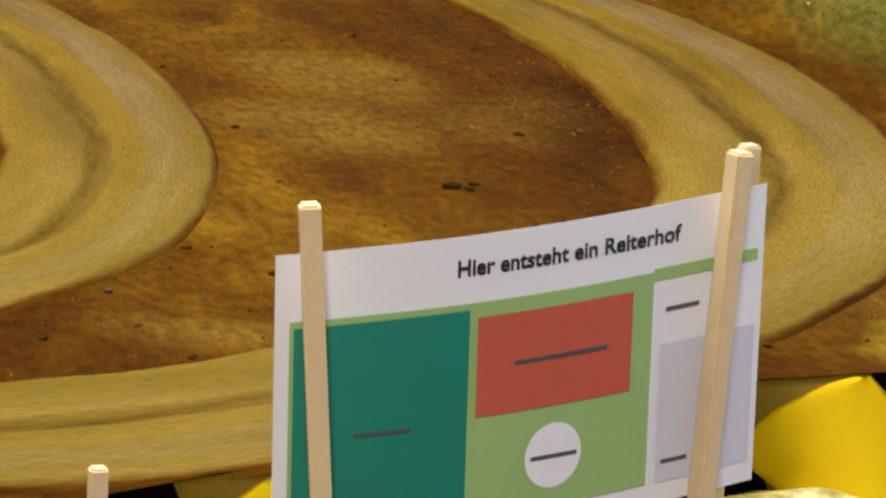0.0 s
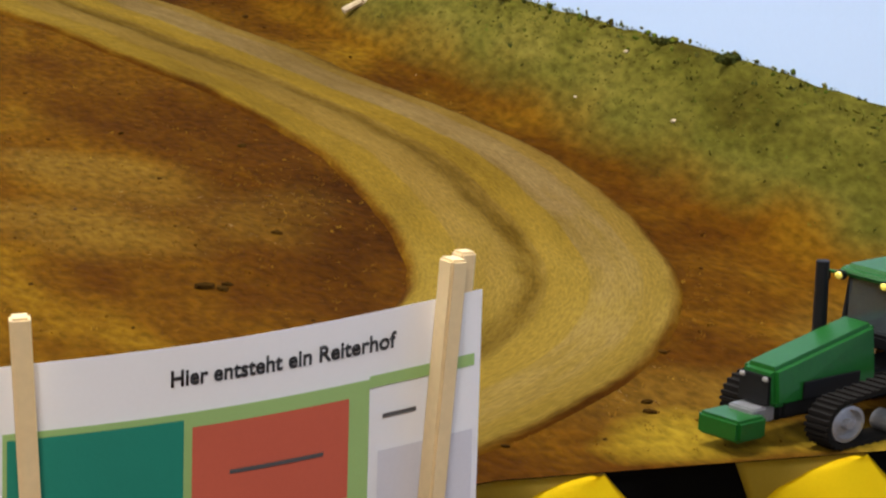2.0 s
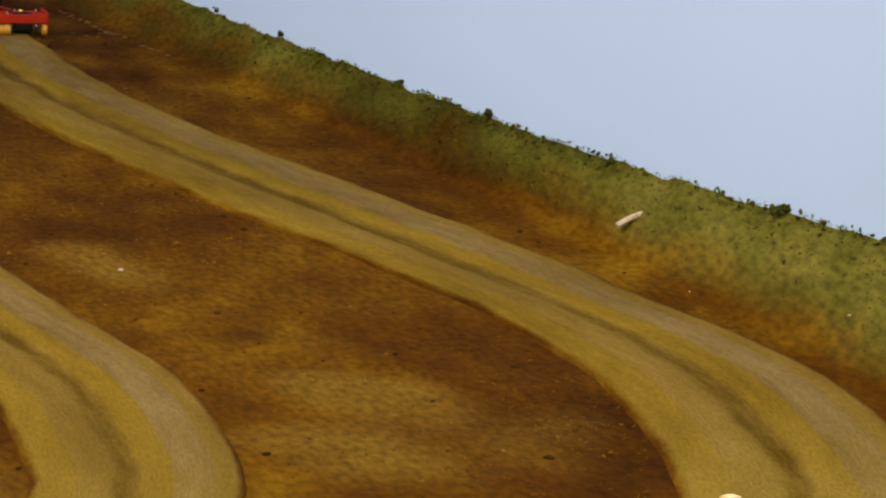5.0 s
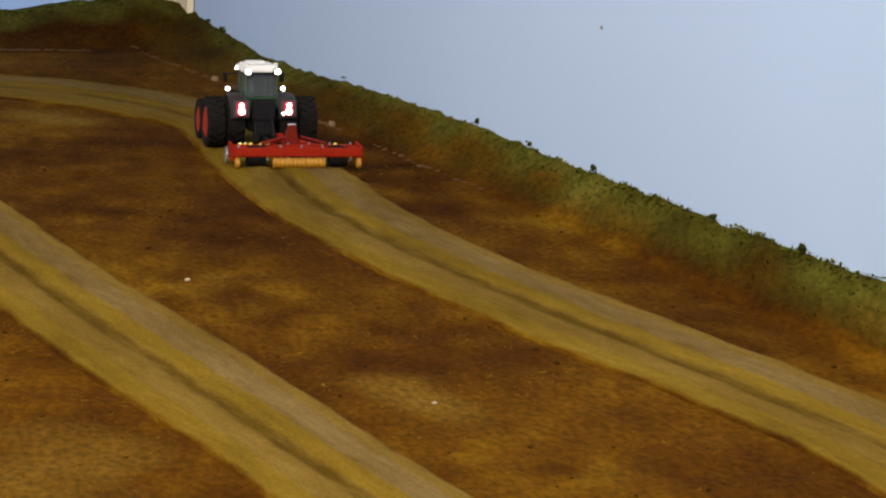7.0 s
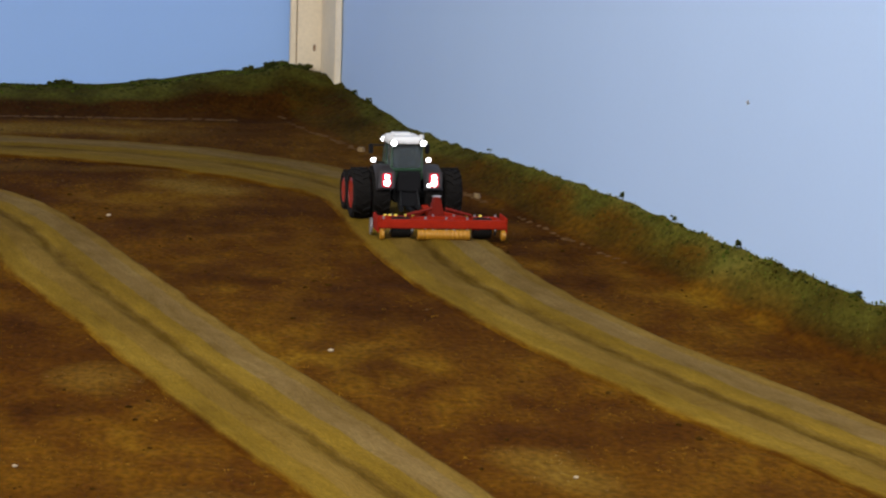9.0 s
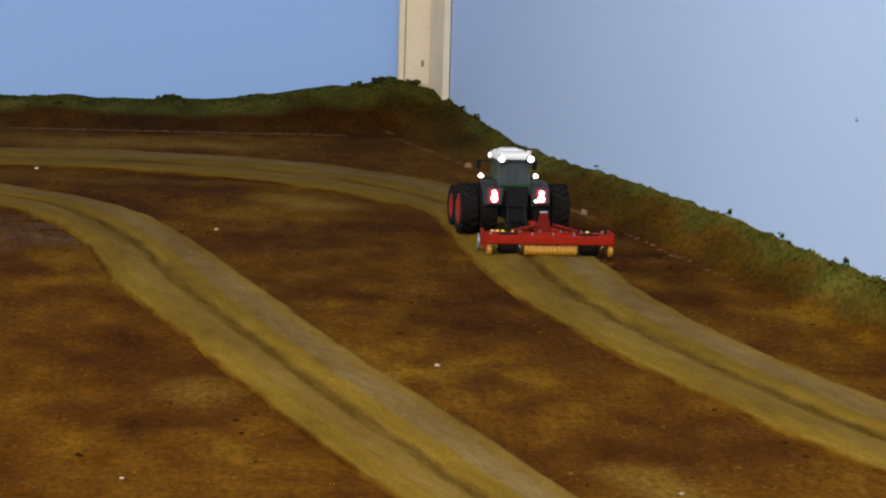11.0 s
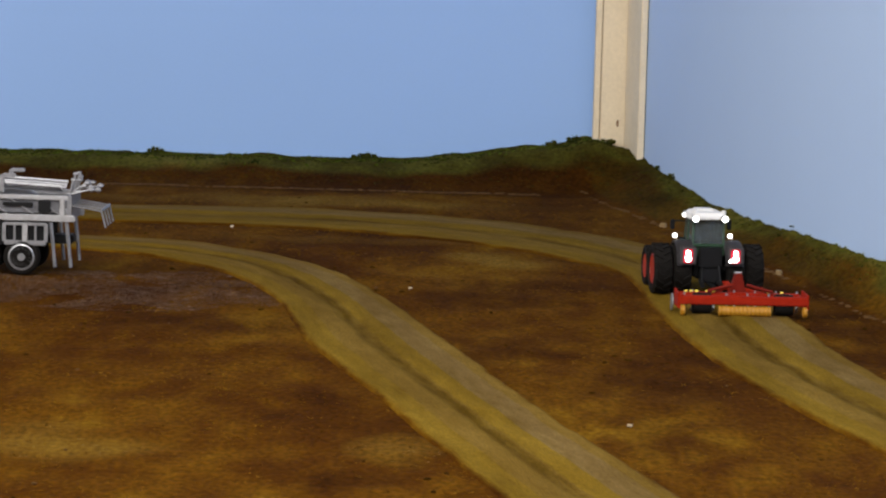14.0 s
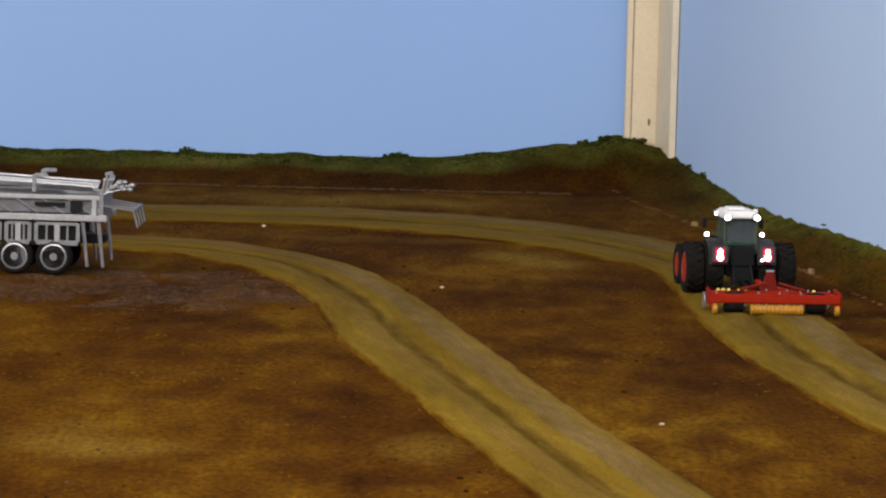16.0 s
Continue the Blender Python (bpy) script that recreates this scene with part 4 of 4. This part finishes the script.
    part("seat", boxes(((0, -0.026, 0.064), (0.015, 0.014, 0.008), {"bevel": 0.002}), ((0, -0.034, 0.076), (0.015, 0.004, 0.020), {"bevel": 0.0015})), DARK, ob)
    part("roof", boxes(((0, -0.020, 0.1005), (0.047, 0.066, 0.008), {"bevel": 0.003, "taper": (0.85, 0.88)})), GREEN_BRIGHT, ob, "green cab roof")
    part("exhaust", rod((0.020, 0.024, 0.048), (0.021, 0.024, 0.108), 0.0042, 12, 0.0038), DARK, ob, "dark upright exhaust pipe")
    return ob


crawler(pose(0.797, 1.732, 0.0, 0, 0, 116) @ Matrix.Diagonal((0.95, 1.05, 0.80, 1)))


# ---- silver trailed machine ----
def trailed_machine(m):
    ob = thing("trailed_sprayer", "silver grey model trailed field sprayer with folded booms", "trailer", m)
    for y in (-0.046, 0.006):
        for s in (-1, 1):
            bm = bmesh.new()
            r, h = 0.0245, 0.009
            lathe(bm, [(r * 0.62, -h), (r * 0.85, -h), (r * 0.98, -h * 0.7), (r, 0), (r * 0.98, h * 0.7), (r * 0.85, h), (r * 0.62, h)], 30, "X", (s * 0.042, y, r))
            tyre = part("wheel", bm, BLACK_RUBBER, ob, "dark rubber tyre")
            bm = bmesh.new()
            lathe(bm, [(r * 0.72, s * h * 1.0), (r * 0.64, s * h * 1.1), (r * 0.5, s * h * 0.6), (r * 0.25, s * h * 0.7), (r * 0.2, s * h * 1.1)], 24, "X", (s * 0.042, y, r))
            part("rim", bm, TARNISHED, tyre, "silver rim")
        part("axle", rod((-0.045, y, 0.0245), (0.045, y, 0.0245), 0.004, 8), DARK, ob)
    part("chassis", boxes(((0, 0.0, 0.046), (0.030, 0.22, 0.012), {"bevel": 0.002})), DARK, ob)
    bm = bmesh.new()
    lathe(bm, [(0.004, -0.085), (0.020, -0.080), (0.028, -0.066), (0.028, 0.066), (0.020, 0.080), (0.004, 0.085)], 24, "Y", (0, 0.02, 0.084))
    part("tank", bm, STEEL, ob, "grey tank", smooth=True)
    for s in (-1, 1):
        side = part("side_beam", boxes(((s * 0.047, -0.014, 0.077), (0.006, 0.204, 0.0085), {"bevel": 0.001})), SILVER, ob, "silver side beam")
        part("upper_beam", boxes(((s * 0.046, -0.006, 0.104), (0.005, 0.200, 0.006), {"bevel": 0.001})), SILVER, ob)
        # Dark sheet and blocks put in where the frames show only shaded gaps.
        part("gap_sheet", boxes(((s * 0.0445, -0.006, 0.060), (0.002, 0.150, 0.036), {"bevel": 0.0006})), DARK, ob, "dark sheet standing for the shaded gaps behind the frames")
        part("upper_panel", boxes(((s * 0.0425, -0.004, 0.092), (0.002, 0.180, 0.018), {"bevel": 0.0006})), STEEL_DULL, ob)
        part("gap_block", boxes(((s * 0.0465, -0.075, 0.092), (0.003, 0.016, 0.015), {"bevel": 0.0005})), DARK, ob, "dark block standing for a shaded opening in the side")
        part("gap_block", boxes(((s * 0.0465, -0.040, 0.0945), (0.003, 0.040, 0.005), {"bevel": 0.0005})), DARK, ob, "dark block standing for a shaded slot in the side")
        for y0, y1 in ((-0.078, -0.0225), (-0.0137, 0.017), (0.026, 0.080)):
            mid, span = (y0 + y1) / 2, y1 - y0
            ladder = part("side_frame", boxes(((s * 0.049, mid, 0.0435), (0.004, span, 0.0065), {"bevel": 0.001}), ((s * 0.049, mid, 0.0685), (0.003, span, 0.004), {"bevel": 0.0006})), TARNISHED, ob, "silver ladder frame")
            for k, wide in ((0, 0.005), (0.25, 0.0025), (0.5, 0.007), (0.75, 0.0025), (1, 0.005)):
                part("upright", boxes(((s * 0.049, y0 + span * k, 0.057), (0.004, wide, 0.024), {"bevel": 0.0006})), SILVER if wide > 0.006 else TARNISHED, ladder)
        part("dark_post", boxes(((s * 0.0475, -0.018, 0.060), (0.004, 0.005, 0.040), {"bevel": 0.0006})), DARK, ob)
        part("rear_post", boxes(((s * 0.047, -0.099, 0.091), (0.005, 0.006, 0.024), {"bevel": 0.0006})), SILVER, ob)
        for y0 in (-0.095, -0.060, -0.025, 0.010, 0.045):
            part("boom_brace", rod((s * 0.046, y0, 0.082), (s * 0.046, y0 + 0.033, 0.103), 0.0012, 6), TARNISHED, ob)
        for k in range(3):
            part("boom_tube", rod((s * (0.018 + 0.010 * k), -0.095, 0.112 + 0.003 * k), (s * (0.018 + 0.010 * k), 0.10, 0.120 + 0.004 * k), 0.0022, 8), TARNISHED if k != 1 else STEEL, ob)
        part("boom_hook", boxes(((s * 0.040, -0.018, 0.121), (0.005, 0.006, 0.024), {"bevel": 0.001}), ((s * 0.040, -0.027, 0.132), (0.005, 0.018, 0.005), {"bevel": 0.001})), TARNISHED, ob)
        for y in (-0.083, -0.104):
            bm = rod((s * 0.044, y, 0.076), (s * 0.044, y - 0.004, 0.040), 0.0026, 8)
            tube(bm, (s * 0.044, y - 0.004, 0.040), (s * 0.044, y - 0.007, 0.012), 0.0022, 8)
            part("support_leg", bm, TARNISHED, ob, "silver support leg")
    part("end_frame", boxes(((0, -0.108, 0.090), (0.094, 0.006, 0.034), {"bevel": 0.001})), STEEL, ob)
    for x, up, back in ((-0.04, 0.122, 0.136), (-0.02, 0.128, 0.128), (0.0, 0.118, 0.140), (0.02, 0.126, 0.124), (0.04, 0.120, 0.138)):
        bm = rod((x, -0.105, 0.108), (x, -back, up - 0.006), 0.0013, 8)
        tube(bm, (x, -0.108, 0.108), (x, -0.112, up + 0.006), 0.0016, 8)
        for y, z, r in ((-back, up - 0.006, 0.0042), (-back + 0.010, up - 0.002, 0.0034), (-0.112, up + 0.006, 0.0030)):
            bmesh.ops.create_icosphere(bm, subdivisions=2, radius=r, matrix=Matrix.Translation((x, y, z)) @ Matrix.Diagonal((0.8, 1.1, 0.8, 1)))
        part("nozzle_arm", bm, TARNISHED, ob, "silver nozzle arm")
    for x in (-0.042, -0.014, 0.014, 0.042):
        part("hose", rod((x, -0.110, 0.094), (x, -0.150, 0.088), 0.0014, 6), STEEL, ob)
        part("drop_tube", rod((x, -0.150, 0.089), (x, -0.156, 0.066), 0.0012, 6), STEEL, ob)
    part("spreader_bar", rod((-0.046, -0.150, 0.088), (0.046, -0.150, 0.088), 0.0018, 8), STEEL, ob)
    part("drawbar", boxes(((0, 0.145, 0.040), (0.012, 0.080, 0.008), {"bevel": 0.001})), DARK, ob)
    part("stand_foot", rod((0, 0.170, 0.040), (0, 0.170, 0.0), 0.004, 8), DARK, ob)
    return ob


trailed_machine(pose(-0.559, 4.73, 0.001, 0, 0, 88))


# ---- litter on the field ----
def stick(x, y, z, turn, length):
    bm = bmesh.new()
    pts = curve_points([(-length / 2, 0, 0), (-length * 0.15, 0.003, 0.001), (length * 0.2, -0.002, 0.002), (length / 2, 0.002, 0.001)], 0.006)
    for a, b in zip(pts, pts[1:]):
        tube(bm, a, b, 0.0030, 7)
    return single("driftwood_stick", bm, BLEACHED, "bleached stick lying at the foot of the bank", "stick", m=pose(x, y, z, 0, -24, turn))


stick(0.839, 2.928, 0.0275, -20, 0.028)


def flat_stone(x, y, turn, length):
    """A thin pale chip with broken edges."""
    bm = bmesh.new()
    rnd = random.Random(int(x * 1000))
    ring = [(math.cos(a) * length * rnd.uniform(0.4, 0.55), math.sin(a) * length * rnd.uniform(0.22, 0.34)) for a in [2 * math.pi * k / 9 for k in range(9)]]
    low = [bm.verts.new((u, v, -0.003)) for u, v in ring]
    top = [bm.verts.new((u * 0.86, v * 0.82, 0.004 + rnd.uniform(-0.001, 0.001))) for u, v in ring]
    bm.faces.new(low[::-1])
    bm.faces.new(top)
    for k in range(9):
        bm.faces.new((low[k], low[(k + 1) % 9], top[(k + 1) % 9], top[k]))
    return single("flat_stone", bm, PALE_CHIP, "thin pale stone chip at the foot of the bank", "stone", "stone chips along the bank", m=pose(x, y, height(x, y) + 0.002, 0, 0, turn))


flat_stone(0.485, 5.090, 100, 0.026)
flat_stone(0.514, 4.935, 80, 0.020)
flat_stone(0.395, 5.570, 115, 0.018)


def pebbles():
    bm = bmesh.new()
    rnd = random.Random(5)
    spots = [(-0.273, 5.384), (0.0, 4.643), (0.223, 3.518), (-0.074, 2.887), (0.386, 2.866), (0.30, 1.815), (0.25, 1.83), (0.33, 1.86), (0.886, 2.49), (0.915, 2.465), (0.908, 2.34), (0.880, 2.0), (0.835, 2.73)]
    for k in range(40):
        spots.append((rnd.uniform(-0.8, 0.6), rnd.uniform(1.8, 6.0)))
    for k, (x, y) in enumerate(spots):
        r = 0.0027 if k < 3 else rnd.uniform(0.0010, 0.0022)
        bmesh.ops.create_icosphere(bm, subdivisions=1, radius=r, matrix=Matrix.Translation((x, y, height(x, y) + r * 0.7)) @ Matrix.Diagonal((1.3, 1, 0.7, 1)))
        bm.faces.ensure_lookup_table()
        if k:
            for f in bm.faces[-20:]:
                f.material_index = 2 if k < 5 or 7 < k < 13 else 1
    return single("pebbles", bm, [POSTWOOD, TAN, BLEACHED], "scattered pale pebbles on the brown field", "pebbles", kind="stuff")


pebbles()


def flint_row():
    """Pale stones along the foot of the banks."""
    bm = bmesh.new()
    rnd = random.Random(8)
    for k in range(620):
        if k < 170:
            y = rnd.choice((4.5, 5.0, 5.3, 5.5, 5.8)) + rnd.gauss(0, 0.13)
            x = along(FOOT, y) + rnd.gauss(0, 0.003)
        else:
            x = rnd.uniform(-0.85, 0.22)
            y = 6.06 + 0.012 * noise.noise((x * 6, 0, 1)) + rnd.gauss(0, 0.004)
        bmesh.ops.create_icosphere(bm, subdivisions=1, radius=rnd.uniform(0.0014, 0.0032), matrix=Matrix.Translation((x, y, height(x, y) + 0.0002)) @ Matrix.Diagonal((1.8, 1.4, 0.6, 1)))
    return single("edging_stones", bm, TAN, "small tan stones lining the foot of the bank", "stones", kind="stuff")


flint_row()


def flock(name, label, category, mat, count, place, size, seed, up=1.0):
    """Tufts of three to five short blades each."""
    rnd = random.Random(seed)
    verts, faces = [], []
    for _ in range(count):
        x, y = place(rnd)
        z = height(x, y)
        s = size * rnd.uniform(0.5, 1.4)
        for _ in range(rnd.randint(3, 5)):
            a = rnd.uniform(0, 2 * math.pi)
            lean = rnd.uniform(0.3, 1.1)
            ox, oy = x + rnd.uniform(-s, s) * 0.6, y + rnd.uniform(-s, s) * 0.6
            w = s * 0.22
            n = len(verts)
            verts += [(ox - w * math.sin(a), oy + w * math.cos(a), z - 0.001), (ox + w * math.sin(a), oy - w * math.cos(a), z - 0.001), (ox + s * lean * math.cos(a), oy + s * lean * math.sin(a), z + s * up * rnd.uniform(0.5, 1.0))]
            faces.append((n, n + 1, n + 2))
    me = bpy.data.meshes.new(name)
    me.from_pydata(verts, [], faces)
    me.materials.append(mat)
    return tagged(new(name, me), label, category, kind="stuff")


LINE_ALL = np.array([tuple(p) for p in curve_points(LANE_A, 0.05) + curve_points(LANE_B, 0.05)])


def lane_gap(x, y):
    """The distance to the nearest lane's middle, in half widths of the lane."""
    d = LINE_ALL[:, :2] - (x, y)
    return float((np.hypot(d[:, 0], d[:, 1]) / LINE_ALL[:, 2]).min())


def on_field(rnd):
    while True:
        y = rnd.uniform(1.6, 6.1)
        x = rnd.uniform(-0.9, along(FOOT, y))
        if y > along(EDGE, x) + 0.02 and lane_gap(x, y) > 1.02:
            bare = max(0.9 * patchy(DARK_SPOTS, x, y), 0.8 * smooth((x - along(FOOT, y) + 0.09) / 0.06))
            if noise.noise((x * 7, y * 7, 11)) + rnd.uniform(-0.4, 0.4) > 0.0 and rnd.random() > bare:
                return x, y


def on_field_dark(rnd):
    while True:
        y = rnd.uniform(1.6, 6.1)
        x = rnd.uniform(-0.9, along(FOOT, y))
        if y > along(EDGE, x) + 0.02 and lane_gap(x, y) > 1.02 and noise.noise((x * 7, y * 7, 11)) + rnd.uniform(-0.4, 0.4) < 0.0:
            return x, y


def on_bank(rnd):
    while True:
        if rnd.random() < 0.25:
            return rnd.uniform(-1.0, 0.34), rnd.uniform(6.12, 6.40)
        y = rnd.uniform(1.7, 6.3)
        f = along(FOOT, y)
        return f + (wall_x(y) - f) * (0.2 + 0.78 * rnd.random() ** 0.7), y


def on_bank_top(rnd):
    while True:
        x, y = on_bank(rnd)
        up = (x - along(FOOT, y)) / (wall_x(y) - along(FOOT, y)) if y < 6.1 else 0.8
        if y < 3.0 and rnd.random() < 0.7:
            continue
        if up + rnd.uniform(-0.3, 0.3) > 0.5:
            return x, y


flock("straw_flock", "short straw-coloured fibre flock on the field", "grass", STRAW, 20000, on_field, 0.0028, 21, 0.6)
flock("brown_flock", "short brown fibre flock on the field", "grass", SOIL, 8000, on_field_dark, 0.0026, 22, 0.5)
flock("bank_grass", "short green fibre grass on the bank", "grass", LEAF, 6000, on_bank_top, 0.0022, 23, 0.4)
flock("bank_dry_grass", "dry yellowish fibre grass on the bank", "grass", BANK, 12000, on_bank, 0.0022, 24, 0.4)


flock("bank_scrub", "dark olive scrub clumps on the bank", "scrub", LEAF_DARK, 1500, on_bank_top, 0.0042, 26, 0.55)


def scrub(name, label, mat, count, seed, back):
    """Low foam scrub along the crest: many crumbs in uneven heaps."""
    rnd = random.Random(seed)
    verts, faces = [], []
    base = bmesh.new()
    bmesh.ops.create_icosphere(base, subdivisions=1, radius=1.0)
    base.verts.ensure_lookup_table()
    bv = [v.co.copy() for v in base.verts]
    bf = [[v.index for v in f.verts] for f in base.faces]
    base.free()
    for _ in range(count):
        if back:
            x, y = rnd.uniform(-1.0, 0.34), 6.40 - abs(rnd.gauss(0, 0.05))
        else:
            y = 1.7 + 4.6 * rnd.random() ** 0.8
            if y < 3.2 and rnd.random() < 0.65:
                continue
            x = wall_x(y) - abs(rnd.gauss(0, 0.006)) - 0.003
        heap = max(0.0, noise.noise((x * 13 + seed, y * 13, 2)))
        for _ in range(rnd.randint(2, 5)):
            r = rnd.uniform(0.0010, 0.0026)
            px, py = x + rnd.gauss(0, 0.004), y + rnd.gauss(0, 0.005)
            if not back:
                px = min(px, wall_x(py) - r)
            else:
                py = min(py, 6.415 - r)
            pz = height(px, py) + r * 0.1 + heap * 0.003 * rnd.random()
            n = len(verts)
            k = [rnd.uniform(0.6, 1.3) for _ in range(3)]
            verts += [(px + c.x * r * k[0], py + c.y * r * k[1], pz + c.z * r * k[2]) for c in bv]
            faces += [[n + i for i in f] for f in bf]
    me = bpy.data.meshes.new(name)
    me.from_pydata(verts, [], faces)
    me.materials.append(mat)
    return tagged(new(name, me), label, "shrubs", kind="stuff")


scrub("crest_scrub", "low green foam scrub along the side board", LEAF, 330, 31, False)
scrub("crest_scrub", "dry olive foam scrub along the side board", BANK, 700, 35, False)
scrub("crest_scrub", "dark foam scrub along the side board", LEAF_DARK, 70, 32, False)
scrub("crest_scrub", "low green foam scrub along the back board", LEAF, 500, 33, True)
scrub("crest_scrub", "dark foam scrub along the back board", LEAF_DARK, 900, 34, True)


def shrub(x, y, r, seed, mat):
    """A small foam bush of crumbs with gaps."""
    rnd = random.Random(seed)
    bm = bmesh.new()
    for _ in range(34):
        d = Vector((rnd.gauss(0, 1), rnd.gauss(0, 1), abs(rnd.gauss(0, 1)))).normalized() * r * rnd.uniform(0.2, 1.0)
        bmesh.ops.create_icosphere(bm, subdivisions=1, radius=r * rnd.uniform(0.18, 0.36), matrix=Matrix.Translation((d.x * 1.5, d.y * 0.9, d.z * 0.6)) @ Matrix.Diagonal((1, 0.8, rnd.uniform(0.6, 1.2), 1)))
    for _ in range(3):
        a = rnd.uniform(-0.8, 0.8)
        tube(bm, (0, 0, -0.003), (r * math.sin(a), 0, r * rnd.uniform(0.6, 0.9)), 0.0006, 5, 0.0002)
    return single("shrub", bm, mat, "small dark foam shrub on the crest of the bank", "shrub", "shrubs along the crest", m=pose(x, y, height(x, y) + 0.001))


for k, (x, y, r) in enumerate(((0.811, 3.342, 0.008), (0.723, 3.993, 0.008), (0.777, 3.593, 0.006), (0.895, 2.693, 0.010), (0.688, 4.249, 0.009), (0.658, 4.473, 0.008), (0.449, 6.00, 0.014), (0.564, 5.169, 0.009), (0.944, 2.329, 0.009), (0.930, 2.43, 0.008), (-0.083, 6.385, 0.013), (-0.10, 6.385, 0.011), (-0.464, 6.385, 0.012), (0.29, 6.37, 0.014), (0.345, 6.355, 0.012), (0.40, 6.33, 0.011), (0.43, 6.12, 0.010), (0.25, 6.38, 0.012))):
    shrub(x, y, r, 50 + k, LEAF_DARK)


def screw(x, y, z):
    """A small round screw head on the side board."""
    bm = bmesh.new()
    lathe(bm, [(0.0, -0.0016), (0.0012, -0.0014), (0.0022, -0.0006), (0.0024, 0.001), (0.0, 0.001)], 16, "X", (0, 0, 0))
    return single("screw", bm, STEEL, "small grey screw head in the side board", "screw", m=pose(x, y, z, 0, 0, 8), smooth=True)


screw(0.7205, 3.983, 0.2206)


def clods():
    bm = bmesh.new()
    rnd = random.Random(77)
    spots = [(0.498, 2.057, 0.0055), (0.508, 2.052, 0.004), (0.624, 2.472, 0.0035), (0.519, 3.05, 0.004), (0.471, 3.286, 0.003)]
    for _ in range(520):
        y = 1.70 + 4.2 * rnd.random() ** 1.7
        x = rnd.uniform(-0.7, along(FOOT, y) + 0.04)
        if lane_gap(x, y) > 1.02:
            spots.append((x, y, 0.0011 + 0.0024 * rnd.random() ** 2))
    for x, y, r in spots:
        bmesh.ops.create_icosphere(bm, subdivisions=1, radius=r, matrix=Matrix.Translation((x, y, height(x, y) + r * 0.2)) @ Matrix.Rotation(rnd.uniform(0, 6), 4, "Z") @ Matrix.Diagonal((1.4, 0.9, 0.6, 1)))
    for v in bm.verts:
        v.co += Vector((rnd.uniform(-1, 1), rnd.uniform(-1, 1), rnd.uniform(-1, 1))) * 0.0005
    return single("soil_clods", bm, CLOD, "scattered dark soil clods on the field", "clods", kind="stuff")


clods()


def bare_patch(rnd):
    while True:
        a, k = rnd.uniform(0, 2 * math.pi), math.sqrt(rnd.random())
        x, y = -0.36 + 0.24 * k * math.cos(a), 4.56 + 0.22 * k * math.sin(a)
        if lane_gap(x, y) > 1.02 and noise.noise((x * 12, y * 12, 5)) > -0.25:
            return x, y


def dry_patch(rnd):
    while True:
        y = rnd.uniform(1.7, 5.2)
        x = rnd.uniform(-0.6, 0.75)
        if lane_gap(x, y) > 1.05 and patchy(DRY, x, y) * rnd.uniform(0.4, 1.0) > 0.3 and noise.noise((x * 25, y * 12, 6)) > 0.05:
            return x, y


flock("pale_fibre", "pale dry fibres strewn over the field", "grass", PALE_CHIP, 600, dry_patch, 0.0024, 43, 0.25)
flock("grey_soil_crumbs", "grey-brown soil crumbs beside the track", "soil", GREY_SOIL, 9000, bare_patch, 0.0055, 41, 0.15)


# ---- table and unseen hall, added to close the place; dull walls limit fill light ----
def hall():
    def panel(name, c, s, mat, label, cat):
        single(name, boxes((c, s)), mat, label, cat, kind="structure")
    panel("floor", (-0.5, 2.0, -0.9), (8.0, 11.0, 0.1), CONCRETE, "grey concrete hall floor", "floor")
    panel("ceiling", (-0.5, 2.0, 2.45), (8.0, 11.0, 0.1), PLASTER, "plain hall ceiling", "ceiling")
    panel("wall_north", (-0.5, 7.45, 0.775), (8.0, 0.1, 3.25), PLASTER, "plain hall wall", "wall")
    panel("wall_south", (-0.5, -3.45, 0.775), (8.0, 0.1, 3.25), PLASTER, "plain hall wall", "wall")
    panel("wall_west", (-4.45, 2.0, 0.775), (0.1, 10.8, 3.25), PLASTER, "plain hall wall", "wall")
    panel("wall_east", (3.45, 2.0, 0.775), (0.1, 10.8, 3.25), PLASTER, "plain hall wall", "wall")
    single("display_table", boxes(((-0.2, 3.55, -0.47), (2.7, 5.7, 0.74), {"bevel": 0.004})), PLASTER, "plain plinth carrying the model field", "table", kind="structure")


hall()
